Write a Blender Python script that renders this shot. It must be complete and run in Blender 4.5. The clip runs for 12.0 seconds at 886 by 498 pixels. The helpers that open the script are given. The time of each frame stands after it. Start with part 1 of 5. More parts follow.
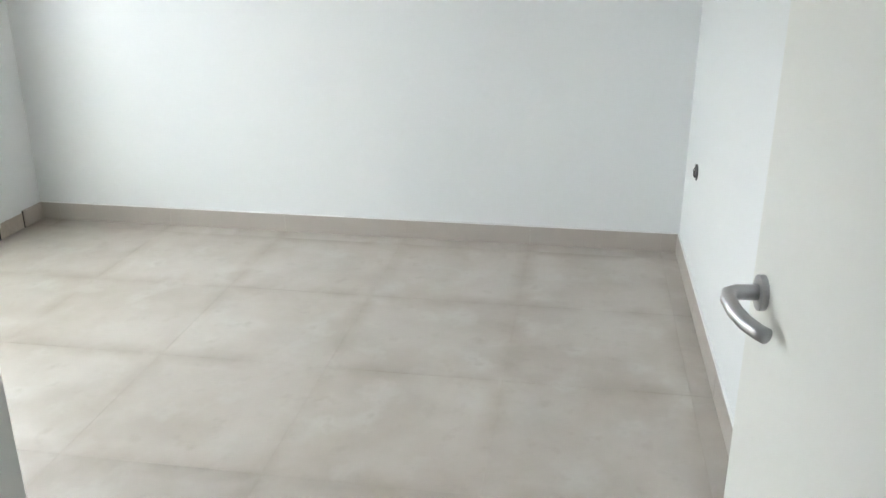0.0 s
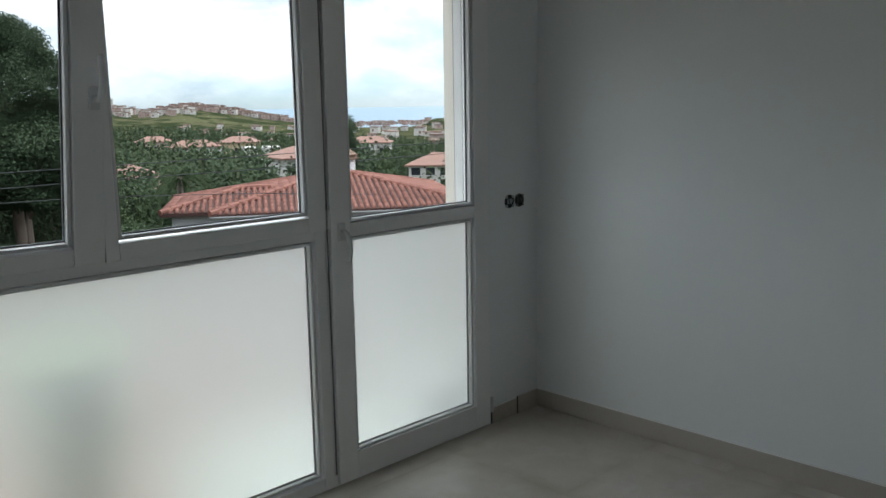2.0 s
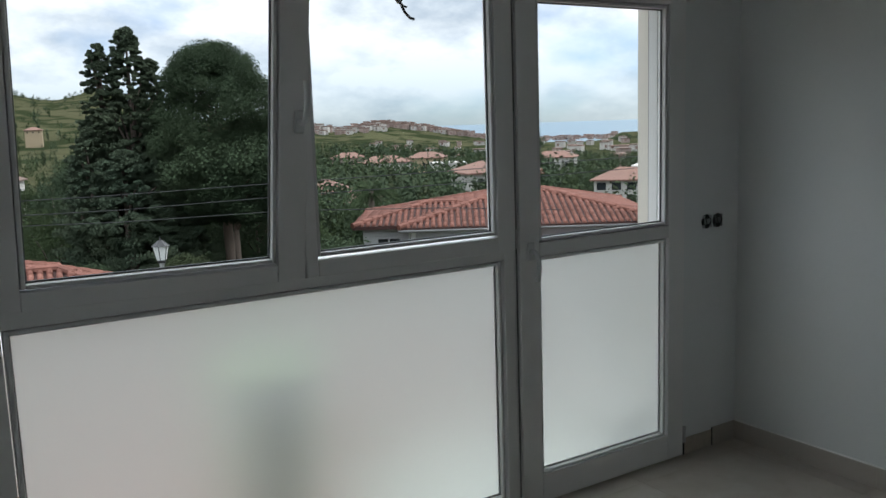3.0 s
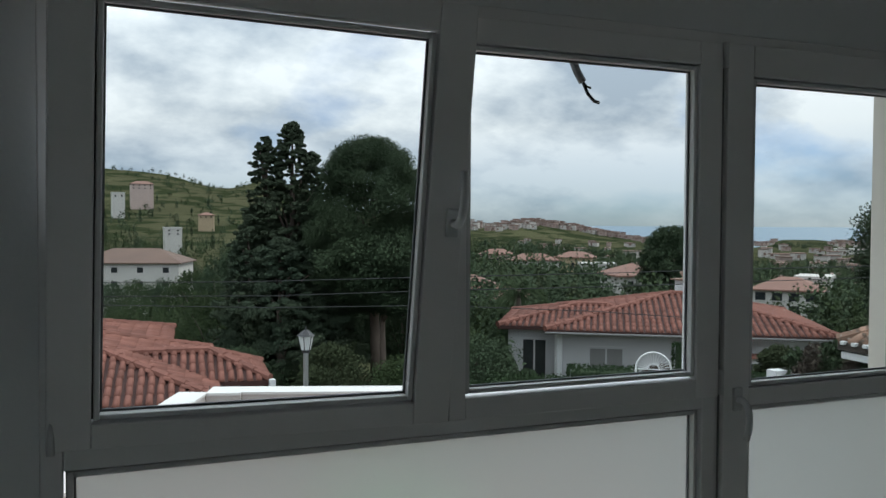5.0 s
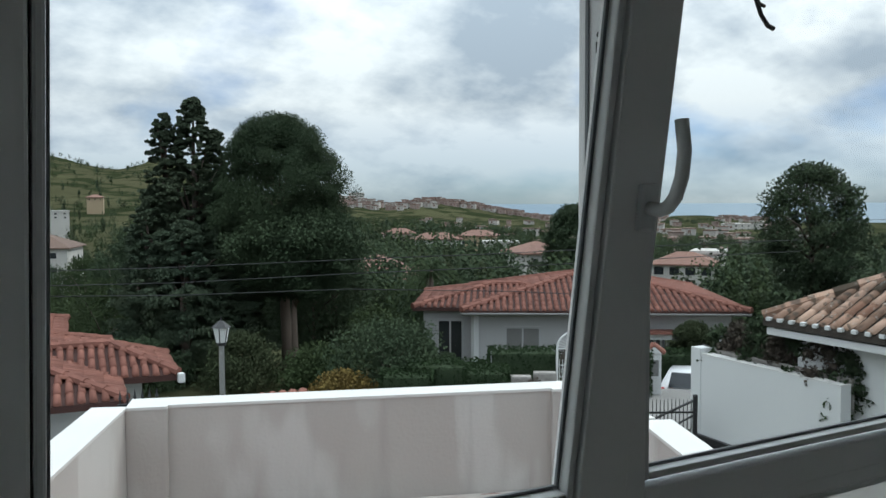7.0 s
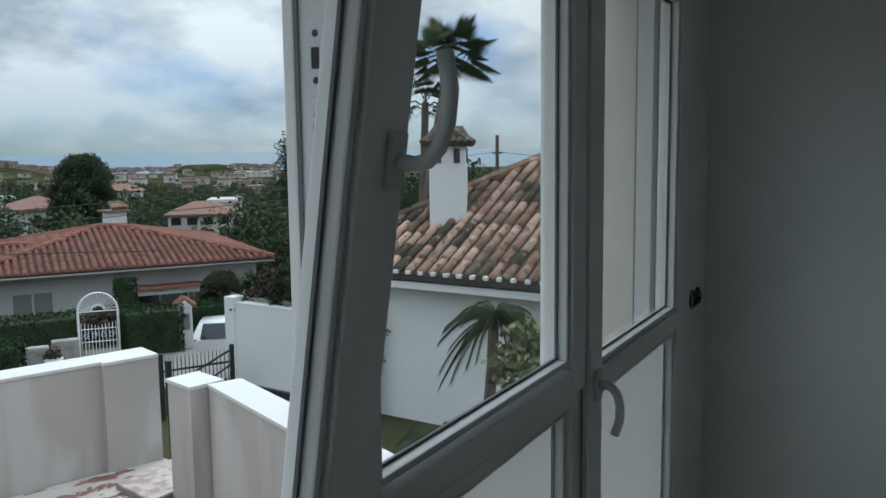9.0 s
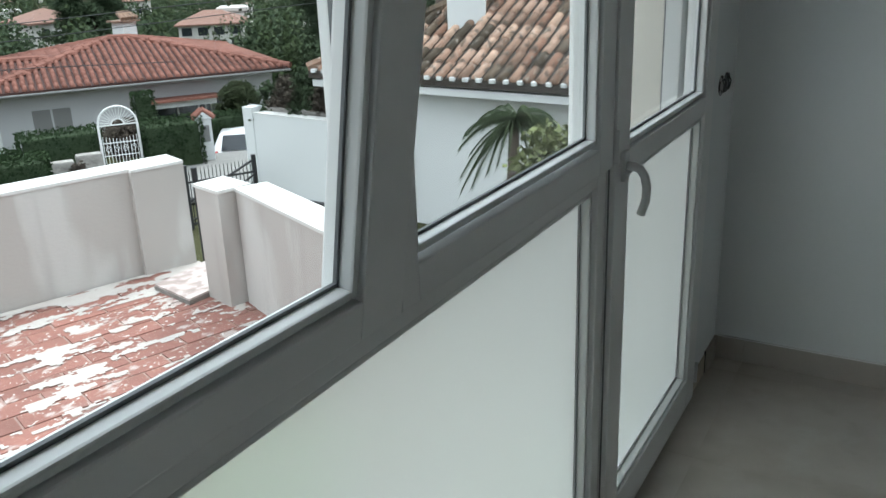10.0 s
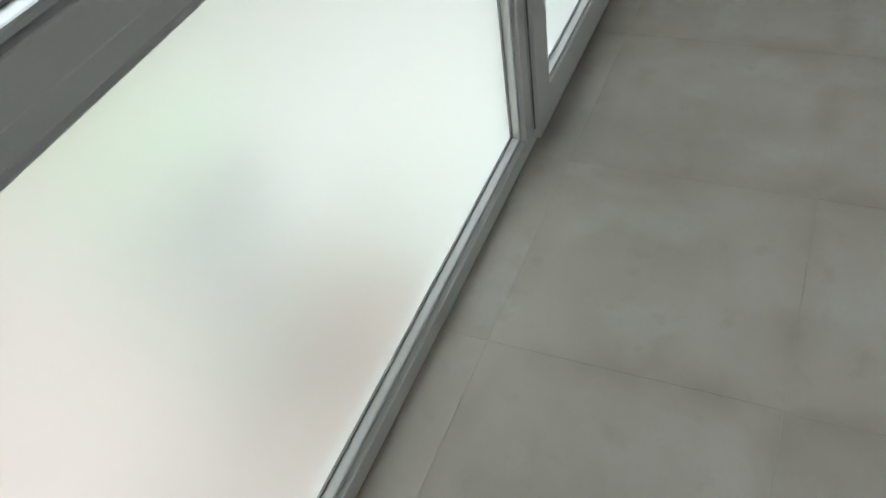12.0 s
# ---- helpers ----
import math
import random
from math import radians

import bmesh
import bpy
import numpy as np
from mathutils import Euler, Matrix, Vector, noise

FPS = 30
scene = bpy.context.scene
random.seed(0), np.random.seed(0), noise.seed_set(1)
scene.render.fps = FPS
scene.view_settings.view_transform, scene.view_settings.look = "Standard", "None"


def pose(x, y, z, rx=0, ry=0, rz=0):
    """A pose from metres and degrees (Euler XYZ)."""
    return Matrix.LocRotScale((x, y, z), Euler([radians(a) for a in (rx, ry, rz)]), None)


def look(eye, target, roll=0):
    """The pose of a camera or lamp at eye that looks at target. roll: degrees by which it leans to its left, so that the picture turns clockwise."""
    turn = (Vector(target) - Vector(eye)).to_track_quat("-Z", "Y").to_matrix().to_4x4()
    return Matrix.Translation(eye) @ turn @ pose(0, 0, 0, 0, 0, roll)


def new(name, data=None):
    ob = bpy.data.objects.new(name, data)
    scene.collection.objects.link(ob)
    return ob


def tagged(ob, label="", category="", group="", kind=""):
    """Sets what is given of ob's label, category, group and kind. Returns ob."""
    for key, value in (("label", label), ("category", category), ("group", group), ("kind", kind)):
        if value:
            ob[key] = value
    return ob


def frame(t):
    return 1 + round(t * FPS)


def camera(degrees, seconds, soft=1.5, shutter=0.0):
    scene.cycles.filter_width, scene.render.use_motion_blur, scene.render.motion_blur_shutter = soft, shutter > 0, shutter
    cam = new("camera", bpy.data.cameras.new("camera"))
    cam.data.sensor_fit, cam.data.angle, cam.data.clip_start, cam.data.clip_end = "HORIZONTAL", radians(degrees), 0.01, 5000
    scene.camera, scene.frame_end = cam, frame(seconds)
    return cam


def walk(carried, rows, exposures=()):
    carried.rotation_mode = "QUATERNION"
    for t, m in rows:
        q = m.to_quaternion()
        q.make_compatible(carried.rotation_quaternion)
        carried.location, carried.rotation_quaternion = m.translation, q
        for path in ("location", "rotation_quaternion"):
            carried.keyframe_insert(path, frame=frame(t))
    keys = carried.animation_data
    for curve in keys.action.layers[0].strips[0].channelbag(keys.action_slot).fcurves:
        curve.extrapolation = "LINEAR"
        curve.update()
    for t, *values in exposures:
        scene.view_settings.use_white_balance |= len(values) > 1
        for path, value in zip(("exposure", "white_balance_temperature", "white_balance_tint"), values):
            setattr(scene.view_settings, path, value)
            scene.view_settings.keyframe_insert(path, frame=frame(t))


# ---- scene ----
cam = camera(54.93, 12.0)
PATH = [
    (0, (-3.717, -2.658, 1.357), (-1.868, -2.355, 0.657), -0.1),
    (0.5, (-3.503, -2.636, 1.389), (-1.661, -2.116, 0.810), -1.3),
    (1, (-3.371, -2.570, 1.415), (-1.585, -1.822, 0.912), -2.6),
    (1.5, (-3.259, -2.574, 1.464), (-1.655, -1.449, 1.065), -2.0),
    (2, (-3.165, -2.535, 1.478), (-1.774, -1.139, 1.141), -1.0),
    (2.5, (-3.158, -2.501, 1.490), (-1.947, -0.942, 1.170), -1.2),
    (3, (-3.155, -2.487, 1.492), (-2.091, -0.818, 1.199), -1.9),
    (3.5, (-3.140, -2.500, 1.498), (-2.199, -0.748, 1.286), -1.4),
    (3.7, (-3.121, -2.484, 1.507), (-2.210, -0.713, 1.330), -1.2),
    (5.3, (-2.906, -1.778, 1.513), (-2.153, 0.074, 1.458), 0.9),
    (5.5, (-2.907, -1.681, 1.519), (-2.160, 0.173, 1.467), 1.3),
    (6, (-2.984, -1.415, 1.503), (-2.159, 0.406, 1.447), 0.8),
    (6.5, (-3.000, -1.190, 1.526), (-2.057, 0.571, 1.442), -0.3),
    (6.7, (-2.985, -1.111, 1.517), (-2.045, 0.652, 1.416), -0.3),
    (8.3, (-2.920, -0.606, 1.538), (-1.345, 0.619, 1.404), -0.4),
    (8.5, (-2.912, -0.591, 1.535), (-1.263, 0.531, 1.390), -0.4),
    (9, (-2.936, -0.595, 1.525), (-1.195, 0.359, 1.286), -0.7),
    (9.5, (-2.951, -0.589, 1.502), (-1.237, 0.335, 1.049), -1.5),
    (10, (-2.957, -0.586, 1.474), (-1.332, 0.367, 0.803), -2.2),
    (10.5, (-2.950, -0.578, 1.444), (-1.434, 0.383, 0.562), -3.0),
    (11, (-2.943, -0.572, 1.410), (-1.569, 0.347, 0.283), -4.9),
    (11.5, (-2.942, -0.590, 1.404), (-1.721, 0.277, 0.077), -9.1),
    (12, (-2.905, -0.617, 1.408), (-1.673, 0.088, -0.001), -10.6),
]
EXPO = [(0, 3.22, 6580, 12), (0.5, 2.75, 6420, 8), (1.0, 2.15, 6350, 6), (1.5, 1.42, 6280, 7), (2.0, 0.82, 6330, 9), (2.5, 0.52, 6350, 10), (3.5, 0.38, 6340, 9), (5.5, -0.17, 6200, 6), (6.0, -0.05, 6200, 6), (6.5, -0.05, 6200, 6), (8.5, -0.1, 6050, 5),
        (9.0, -0.15, 6000, 5), (9.5, 0.1, 6100, 4), (10.0, 0.75, 6220, 5), (10.5, 1.13, 6370, 7), (11.0, 1.20, 6430, 7), (11.5, 1.34, 6480, 6), (12.0, 1.47, 6420, 7)]
walk(cam, [(t, look(eye, target, roll)) for t, eye, target, roll in PATH], EXPO)

# ---- world, sun ----
SUN_AZ, SUN_EL = 82.0, 48.0
world = bpy.data.worlds.new("sky")
scene.world = world
world.use_nodes = True
wn, wl = world.node_tree.nodes, world.node_tree.links
wn.clear()


def wnode(kind, **kw):
    n = wn.new(kind)
    for k, v in kw.items():
        n.inputs[k].default_value = v
    return n


def wmath(op, a, b=None):
    n = wn.new("ShaderNodeMath")
    n.operation = op
    if op == "MULTIPLY_ADD":
        n.inputs[2].default_value = 0.45
    for i, v in enumerate((a, b)):
        if v is None:
            continue
        if isinstance(v, (int, float)):
            n.inputs[i].default_value = v
        else:
            wl.new(v, n.inputs[i])
    return n.outputs[0]


sky = wn.new("ShaderNodeTexSky")
sky.sky_type = "NISHITA"
sky.sun_disc = False
sky.sun_elevation, sky.sun_rotation = radians(SUN_EL), radians(SUN_AZ)
sky.dust_density, sky.ozone_density = 0.3, 2.5
coord = wn.new("ShaderNodeTexCoord")
sep = wn.new("ShaderNodeSeparateXYZ")
wl.new(coord.outputs["Generated"], sep.inputs[0])
zz = wmath("ADD", wmath("MAXIMUM", sep.outputs[2], 0.0), 0.42)
comb = wn.new("ShaderNodeCombineXYZ")
wl.new(wmath("DIVIDE", sep.outputs[0], zz), comb.inputs[0])
wl.new(wmath("DIVIDE", sep.outputs[1], zz), comb.inputs[1])
cl = wnode("ShaderNodeTexNoise", Scale=1.7, Detail=8.0, Roughness=0.50, Distortion=0.0)
wl.new(comb.outputs[0], cl.inputs["Vector"])
cover = wn.new("ShaderNodeValToRGB")
cover.color_ramp.elements[0].position, cover.color_ramp.elements[1].position = 0.29, 0.46
wl.new(cl.outputs[0], cover.inputs[0])
shade = wnode("ShaderNodeTexNoise", Scale=2.6, Detail=9.0, Roughness=0.56, Distortion=0.0)
wl.new(comb.outputs[0], shade.inputs["Vector"])
tone = wn.new("ShaderNodeValToRGB")
tone.color_ramp.elements[0].position, tone.color_ramp.elements[0].color = 0.37, (0.42, 0.48, 0.56, 1)
tone.color_ramp.elements[1].position, tone.color_ramp.elements[1].color = 0.57, (0.92, 0.94, 0.96, 1)
wl.new(shade.outputs[0], tone.inputs[0])
bg_sky, bg_cloud, mixw, outw = (wn.new(k) for k in ("ShaderNodeBackground", "ShaderNodeBackground", "ShaderNodeMixShader", "ShaderNodeOutputWorld"))
bg_sky.inputs[1].default_value = 0.085
wl.new(wmath("ADD", wmath("MULTIPLY", wmath("MAXIMUM", sep.outputs[2], 0.0), 2.2), 0.84), bg_cloud.inputs[1])
tint = wn.new("ShaderNodeMix")
tint.data_type, tint.blend_type = "RGBA", "MULTIPLY"
tint.inputs["Factor"].default_value = 1.0
tint.inputs["B"].default_value = (0.60, 0.80, 1.18, 1)
wl.new(sky.outputs[0], tint.inputs["A"])
wl.new(tint.outputs["Result"], bg_sky.inputs[0])
wl.new(tone.outputs[0], bg_cloud.inputs[0])
wl.new(wmath("MULTIPLY", cover.outputs[0], wmath("MINIMUM", wmath("MULTIPLY_ADD", wmath("MAXIMUM", sep.outputs[2], 0.0), 5.0), 1.0)), mixw.inputs[0])
wl.new(bg_sky.outputs[0], mixw.inputs[1])
wl.new(bg_cloud.outputs[0], mixw.inputs[2])
wl.new(mixw.outputs[0], outw.inputs[0])

sun = new("sun", bpy.data.lights.new("sun", "SUN"))
sun.data.energy, sun.data.angle, sun.data.color = 1.1, radians(12), (1.0, 0.95, 0.88)
sa, se = radians(SUN_AZ), radians(SUN_EL)
sun.matrix_world = look((0, 0, 50), (-math.sin(sa) * math.cos(se), -math.cos(sa) * math.cos(se), 50 - math.sin(se)))


# ---- materials ----
def mat(name, c1, c2=None, rough=0.6, scale=25.0, scale2=2.5, bump=0.1, metal=0.0, vary=0.0, island=0.0, stretch=(1, 1, 1), spec=0.5, world_space=False):
    m = bpy.data.materials.new(name)
    m.use_nodes = True
    n, l = m.node_tree.nodes, m.node_tree.links
    b = n["Principled BSDF"]
    c2 = c2 or tuple(v * 0.82 for v in c1)
    tc = n.new("ShaderNodeTexCoord")
    mp = n.new("ShaderNodeMapping")
    mp.inputs["Scale"].default_value = stretch
    l.new(n.new("ShaderNodeNewGeometry").outputs["Position"] if world_space else tc.outputs["Object"], mp.inputs[0])
    fine = n.new("ShaderNodeTexNoise")
    fine.inputs["Scale"].default_value, fine.inputs["Detail"].default_value = scale, 6
    big = n.new("ShaderNodeTexNoise")
    big.inputs["Scale"].default_value, big.inputs["Detail"].default_value = scale2, 4
    l.new(mp.outputs[0], fine.inputs["Vector"])
    l.new(mp.outputs[0], big.inputs["Vector"])
    fac = n.new("ShaderNodeMath")
    fac.operation = "MULTIPLY_ADD"
    fac.inputs[1].default_value = 0.5
    half = n.new("ShaderNodeMath")
    half.operation = "MULTIPLY_ADD"
    half.inputs[1].default_value, half.inputs[2].default_value = 1.5, -0.5
    l.new(big.outputs[0], half.inputs[0])
    l.new(fine.outputs[0], fac.inputs[0])
    l.new(half.outputs[0], fac.inputs[2])
    mix = n.new("ShaderNodeMix")
    mix.data_type = "RGBA"
    mix.inputs["A"].default_value, mix.inputs["B"].default_value = (*c1, 1), (*c2, 1)
    l.new(fac.outputs[0], mix.inputs["Factor"])
    out = mix.outputs["Result"]
    if vary or island:
        hsv = n.new("ShaderNodeHueSaturation")
        rng = n.new("ShaderNodeMapRange")
        amount = vary or island
        rng.inputs["To Min"].default_value, rng.inputs["To Max"].default_value = 1 - amount, 1 + amount
        if vary:
            l.new(n.new("ShaderNodeObjectInfo").outputs["Random"], rng.inputs["Value"])
        else:
            l.new(n.new("ShaderNodeNewGeometry").outputs["Random Per Island"], rng.inputs["Value"])
        l.new(rng.outputs[0], hsv.inputs["Value"])
        l.new(out, hsv.inputs["Color"])
        out = hsv.outputs[0]
    l.new(out, b.inputs["Base Color"])
    b.inputs["Roughness"].default_value, b.inputs["Metallic"].default_value = rough, metal
    b.inputs["Specular IOR Level"].default_value = spec
    if bump:
        bp = n.new("ShaderNodeBump")
        bp.inputs["Strength"].default_value, bp.inputs["Distance"].default_value = bump, 0.01
        l.new(fine.outputs[0], bp.inputs["Height"])
        l.new(bp.outputs[0], b.inputs["Normal"])
    return m


def blotch(m, colour, scale, lo, hi, stretch=(1, 1, 1), strength=1.0):
    """Adds a second colour in irregular patches."""
    n, l = m.node_tree.nodes, m.node_tree.links
    b = n["Principled BSDF"]
    old = b.inputs["Base Color"].links[0].from_socket
    tc, mp, ns, rp, mix = (n.new(k) for k in ("ShaderNodeTexCoord", "ShaderNodeMapping", "ShaderNodeTexNoise", "ShaderNodeValToRGB", "ShaderNodeMix"))
    mp.inputs["Scale"].default_value = stretch
    ns.inputs["Scale"].default_value, ns.inputs["Detail"].default_value = scale, 7
    rp.color_ramp.elements[0].position, rp.color_ramp.elements[1].position = lo, hi
    rp.color_ramp.elements[1].color = (strength, strength, strength, 1)
    mix.data_type = "RGBA"
    mix.inputs["B"].default_value = (*colour, 1)
    l.new(n.new("ShaderNodeNewGeometry").outputs["Position"], mp.inputs[0])
    l.new(mp.outputs[0], ns.inputs["Vector"])
    l.new(ns.outputs[0], rp.inputs[0])
    l.new(rp.outputs[0], mix.inputs["Factor"])
    l.new(old, mix.inputs["A"])
    l.new(mix.outputs["Result"], b.inputs["Base Color"])
    return m


def glass_clear():
    m = bpy.data.materials.new("clear_glass")
    m.use_nodes = True
    n, l = m.node_tree.nodes, m.node_tree.links
    n.clear()
    tr, gl, lw, pw, mx, out = (n.new(k) for k in ("ShaderNodeBsdfTransparent", "ShaderNodeBsdfGlossy", "ShaderNodeLayerWeight", "ShaderNodeMath", "ShaderNodeMixShader", "ShaderNodeOutputMaterial"))
    tr.inputs[0].default_value = (0.955, 0.97, 0.965, 1)
    gl.inputs["Roughness"].default_value = 0.01
    pw.operation = "POWER"
    pw.inputs[1].default_value = 5.0
    l.new(lw.outputs["Facing"], pw.inputs[0])
    l.new(pw.outputs[0], mx.inputs[0])
    l.new(tr.outputs[0], mx.inputs[1])
    l.new(gl.outputs[0], mx.inputs[2])
    l.new(mx.outputs[0], out.inputs[0])
    return m


def glass_frosted():
    m = bpy.data.materials.new("frosted_glass")
    m.use_nodes = True
    n, l = m.node_tree.nodes, m.node_tree.links
    n.clear()
    rf, tl, mx, gl, mx2, out = (n.new(k) for k in ("ShaderNodeBsdfRefraction", "ShaderNodeBsdfTranslucent", "ShaderNodeMixShader", "ShaderNodeBsdfGlossy", "ShaderNodeMixShader", "ShaderNodeOutputMaterial"))
    rf.inputs["Color"].default_value = (0.82, 0.84, 0.815, 1)
    rf.inputs["Roughness"].default_value, rf.inputs["IOR"].default_value = 0.78, 1.3
    tl.inputs[0].default_value = (0.74, 0.755, 0.735, 1)
    gl.inputs["Roughness"].default_value = 0.35
    mx.inputs[0].default_value, mx2.inputs[0].default_value = 0.3, 0.04
    l.new(rf.outputs[0], mx.inputs[1])
    l.new(tl.outputs[0], mx.inputs[2])
    l.new(mx.outputs[0], mx2.inputs[1])
    l.new(gl.outputs[0], mx2.inputs[2])
    l.new(mx2.outputs[0], out.inputs[0])
    return m


M_WALL = mat("wall_paint", (0.81, 0.835, 0.835), (0.78, 0.81, 0.815), 0.75, 60, 0.8, 0.05)
M_CEIL = mat("ceiling_paint", (0.85, 0.855, 0.85), (0.83, 0.835, 0.83), 0.8, 60, 1, 0.03)
M_TILE = mat("porcelain_tile", (0.425, 0.380, 0.328), (0.56, 0.525, 0.475), 0.35, 9, 2.3, 0.03, vary=0.05, world_space=True)
blotch(M_TILE, (0.385, 0.345, 0.285), 3.1, 0.48, 0.70, strength=0.5)
blotch(M_TILE, (0.56, 0.54, 0.495), 6.5, 0.54, 0.66, strength=0.5)
blotch(M_TILE, (0.36, 0.31, 0.25), 13, 0.58, 0.72, strength=0.35)


def edge_grime(m, half, colour, strength):
    """Brown cement haze that was wiped along the joints of each tile, broken up by noise."""
    n, l = m.node_tree.nodes, m.node_tree.links
    b = n["Principled BSDF"]
    old = b.inputs["Base Color"].links[0].from_socket
    tc, ab, sp, mx, rp, ns, mul, mix = (n.new(k) for k in ("ShaderNodeTexCoord", "ShaderNodeVectorMath", "ShaderNodeSeparateXYZ", "ShaderNodeMath", "ShaderNodeMapRange", "ShaderNodeTexNoise", "ShaderNodeMath", "ShaderNodeMix"))
    ab.operation, mx.operation, mul.operation = "ABSOLUTE", "MAXIMUM", "MULTIPLY"
    l.new(tc.outputs["Object"], ab.inputs[0])
    l.new(ab.outputs[0], sp.inputs[0])
    l.new(sp.outputs[0], mx.inputs[0])
    l.new(sp.outputs[1], mx.inputs[1])
    rp.inputs["From Min"].default_value, rp.inputs["From Max"].default_value = half - 0.07, half
    rp.inputs["To Max"].default_value = strength
    l.new(mx.outputs[0], rp.inputs["Value"])
    ns.inputs["Scale"].default_value, ns.inputs["Detail"].default_value = 4.2, 6
    thr = n.new("ShaderNodeValToRGB")
    thr.color_ramp.elements[0].position, thr.color_ramp.elements[1].position = 0.36, 0.60
    l.new(ns.outputs[0], thr.inputs[0])
    l.new(n.new("ShaderNodeNewGeometry").outputs["Position"], ns.inputs["Vector"])
    l.new(rp.outputs[0], mul.inputs[0])
    l.new(thr.outputs[0], mul.inputs[1])
    mix.data_type = "RGBA"
    mix.inputs["B"].default_value = (*colour, 1)
    l.new(mul.outputs[0], mix.inputs["Factor"])
    l.new(old, mix.inputs["A"])
    l.new(mix.outputs["Result"], b.inputs["Base Color"])


edge_grime(M_TILE, 0.30, (0.335, 0.285, 0.225), 0.6)
M_SKIRT = mat("skirting_tile_face", (0.43, 0.39, 0.345), (0.48, 0.445, 0.40), 0.45, 9, 1.6, 0.03, world_space=True)
M_GROUT = mat("grout", (0.56, 0.53, 0.47), (0.36, 0.30, 0.24), 0.9, 40, 3, 0.2)
M_PVC = mat("white_pvc", (0.85, 0.855, 0.85), (0.82, 0.825, 0.82), 0.32, 12, 1.5, 0.01)
M_BEAD = mat("glazing_bead", (0.74, 0.75, 0.74), (0.68, 0.69, 0.69), 0.35, 15, 2, 0.01)
M_GASKET = mat("rubber_gasket", (0.19, 0.20, 0.205), (0.13, 0.14, 0.145), 0.6, 40, 5, 0.05)
M_SEAL = mat("grey_seal", (0.34, 0.345, 0.35), (0.27, 0.275, 0.28), 0.6, 40, 5, 0.05)
M_GLASS, M_FROST = glass_clear(), glass_frosted()
M_STEEL = mat("satin_metal", (0.52, 0.52, 0.53), (0.44, 0.44, 0.45), 0.38, 60, 5, 0.02, metal=0.85)
M_HANDLE = mat("grey_handle", (0.70, 0.71, 0.71), (0.64, 0.65, 0.65), 0.38, 30, 4, 0.02)
M_DOOR = mat("door_lacquer", (0.80, 0.81, 0.77), (0.77, 0.78, 0.745), 0.42, 30, 1.5, 0.02)
M_DARK = mat("dark_void", (0.035, 0.035, 0.04), (0.02, 0.02, 0.022), 0.7, 40, 5, 0.2)
M_SOCK = mat("socket_plastic", (0.16, 0.17, 0.18), (0.10, 0.10, 0.11), 0.5, 40, 6, 0.1)
M_RAW = mat("raw_plaster", (0.55, 0.50, 0.42), (0.40, 0.35, 0.29), 0.9, 50, 9, 0.5)
M_CREAM = mat("cream_render", (0.72, 0.69, 0.62), (0.66, 0.63, 0.57), 0.85, 60, 2, 0.15)
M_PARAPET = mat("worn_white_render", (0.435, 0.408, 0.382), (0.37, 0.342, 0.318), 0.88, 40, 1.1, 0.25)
blotch(M_PARAPET, (0.51, 0.495, 0.475), 1.6, 0.50, 0.58, (1.2, 1.2, 0.5), 0.75)
blotch(M_PARAPET, (0.33, 0.305, 0.285), 2.6, 0.56, 0.72, (2.5, 2.5, 0.35), 0.6)
# Tops get a lighter white than the sides: light from above, put into colour.
M_COPING = mat("lit_coping_white", (0.64, 0.63, 0.61), (0.54, 0.53, 0.51), 0.8, 30, 2, 0.2)
M_BRICK = mat("terrace_brick", (0.285, 0.125, 0.098), (0.195, 0.088, 0.070), 0.85, 30, 4, 0.4, vary=0.16, world_space=True)
blotch(M_BRICK, (0.53, 0.49, 0.46), 9.0, 0.60, 0.66, (0.6, 1.2, 1), 0.6)
blotch(M_BRICK, (0.56, 0.53, 0.50), 34, 0.63, 0.66, strength=0.8)
blotch(M_BRICK, (0.22, 0.17, 0.15), 2.3, 0.60, 0.74, strength=0.6)
M_MORTAR = mat("pale_mortar", (0.24, 0.145, 0.12), (0.34, 0.24, 0.21), 0.9, 40, 5, 0.4)
M_STONE = mat("grey_stone", (0.30, 0.28, 0.26), (0.12, 0.11, 0.10), 0.9, 30, 8, 0.6)
M_PINKTILE = mat("pale_pink_tile", (0.58, 0.50, 0.48), (0.46, 0.38, 0.36), 0.8, 20, 4, 0.2)
blotch(M_PINKTILE, (0.26, 0.20, 0.18), 12, 0.48, 0.58, strength=0.7)
M_LANDING = mat("pale_landing_tile", (0.72, 0.74, 0.69), (0.64, 0.66, 0.61), 0.7, 20, 3, 0.1)
M_PAVING = mat("worn_red_paving", (0.52, 0.31, 0.265), (0.58, 0.43, 0.39), 0.85, 25, 4, 0.3)
M_WHITE = mat("white_masonry", (0.66, 0.67, 0.665), (0.58, 0.59, 0.59), 0.85, 20, 0.9, 0.15)
M_FARWHITE = mat("far_white_walls", (0.52, 0.50, 0.47), (0.44, 0.42, 0.39), 0.9, 3, 0.3, 0)
M_ROOFRED = mat("red_barrel_tile", (0.255, 0.112, 0.084), (0.150, 0.070, 0.056), 0.85, 12, 1.2, 0.2, island=0.16, spec=0.2)
# Near-black red for the gaps between barrels: their shade is put in the colour.
M_ROOFGAP = mat("red_tile_gap_shade", (0.070, 0.030, 0.024), (0.042, 0.020, 0.017), 0.9, 12, 1.2, 0.2)


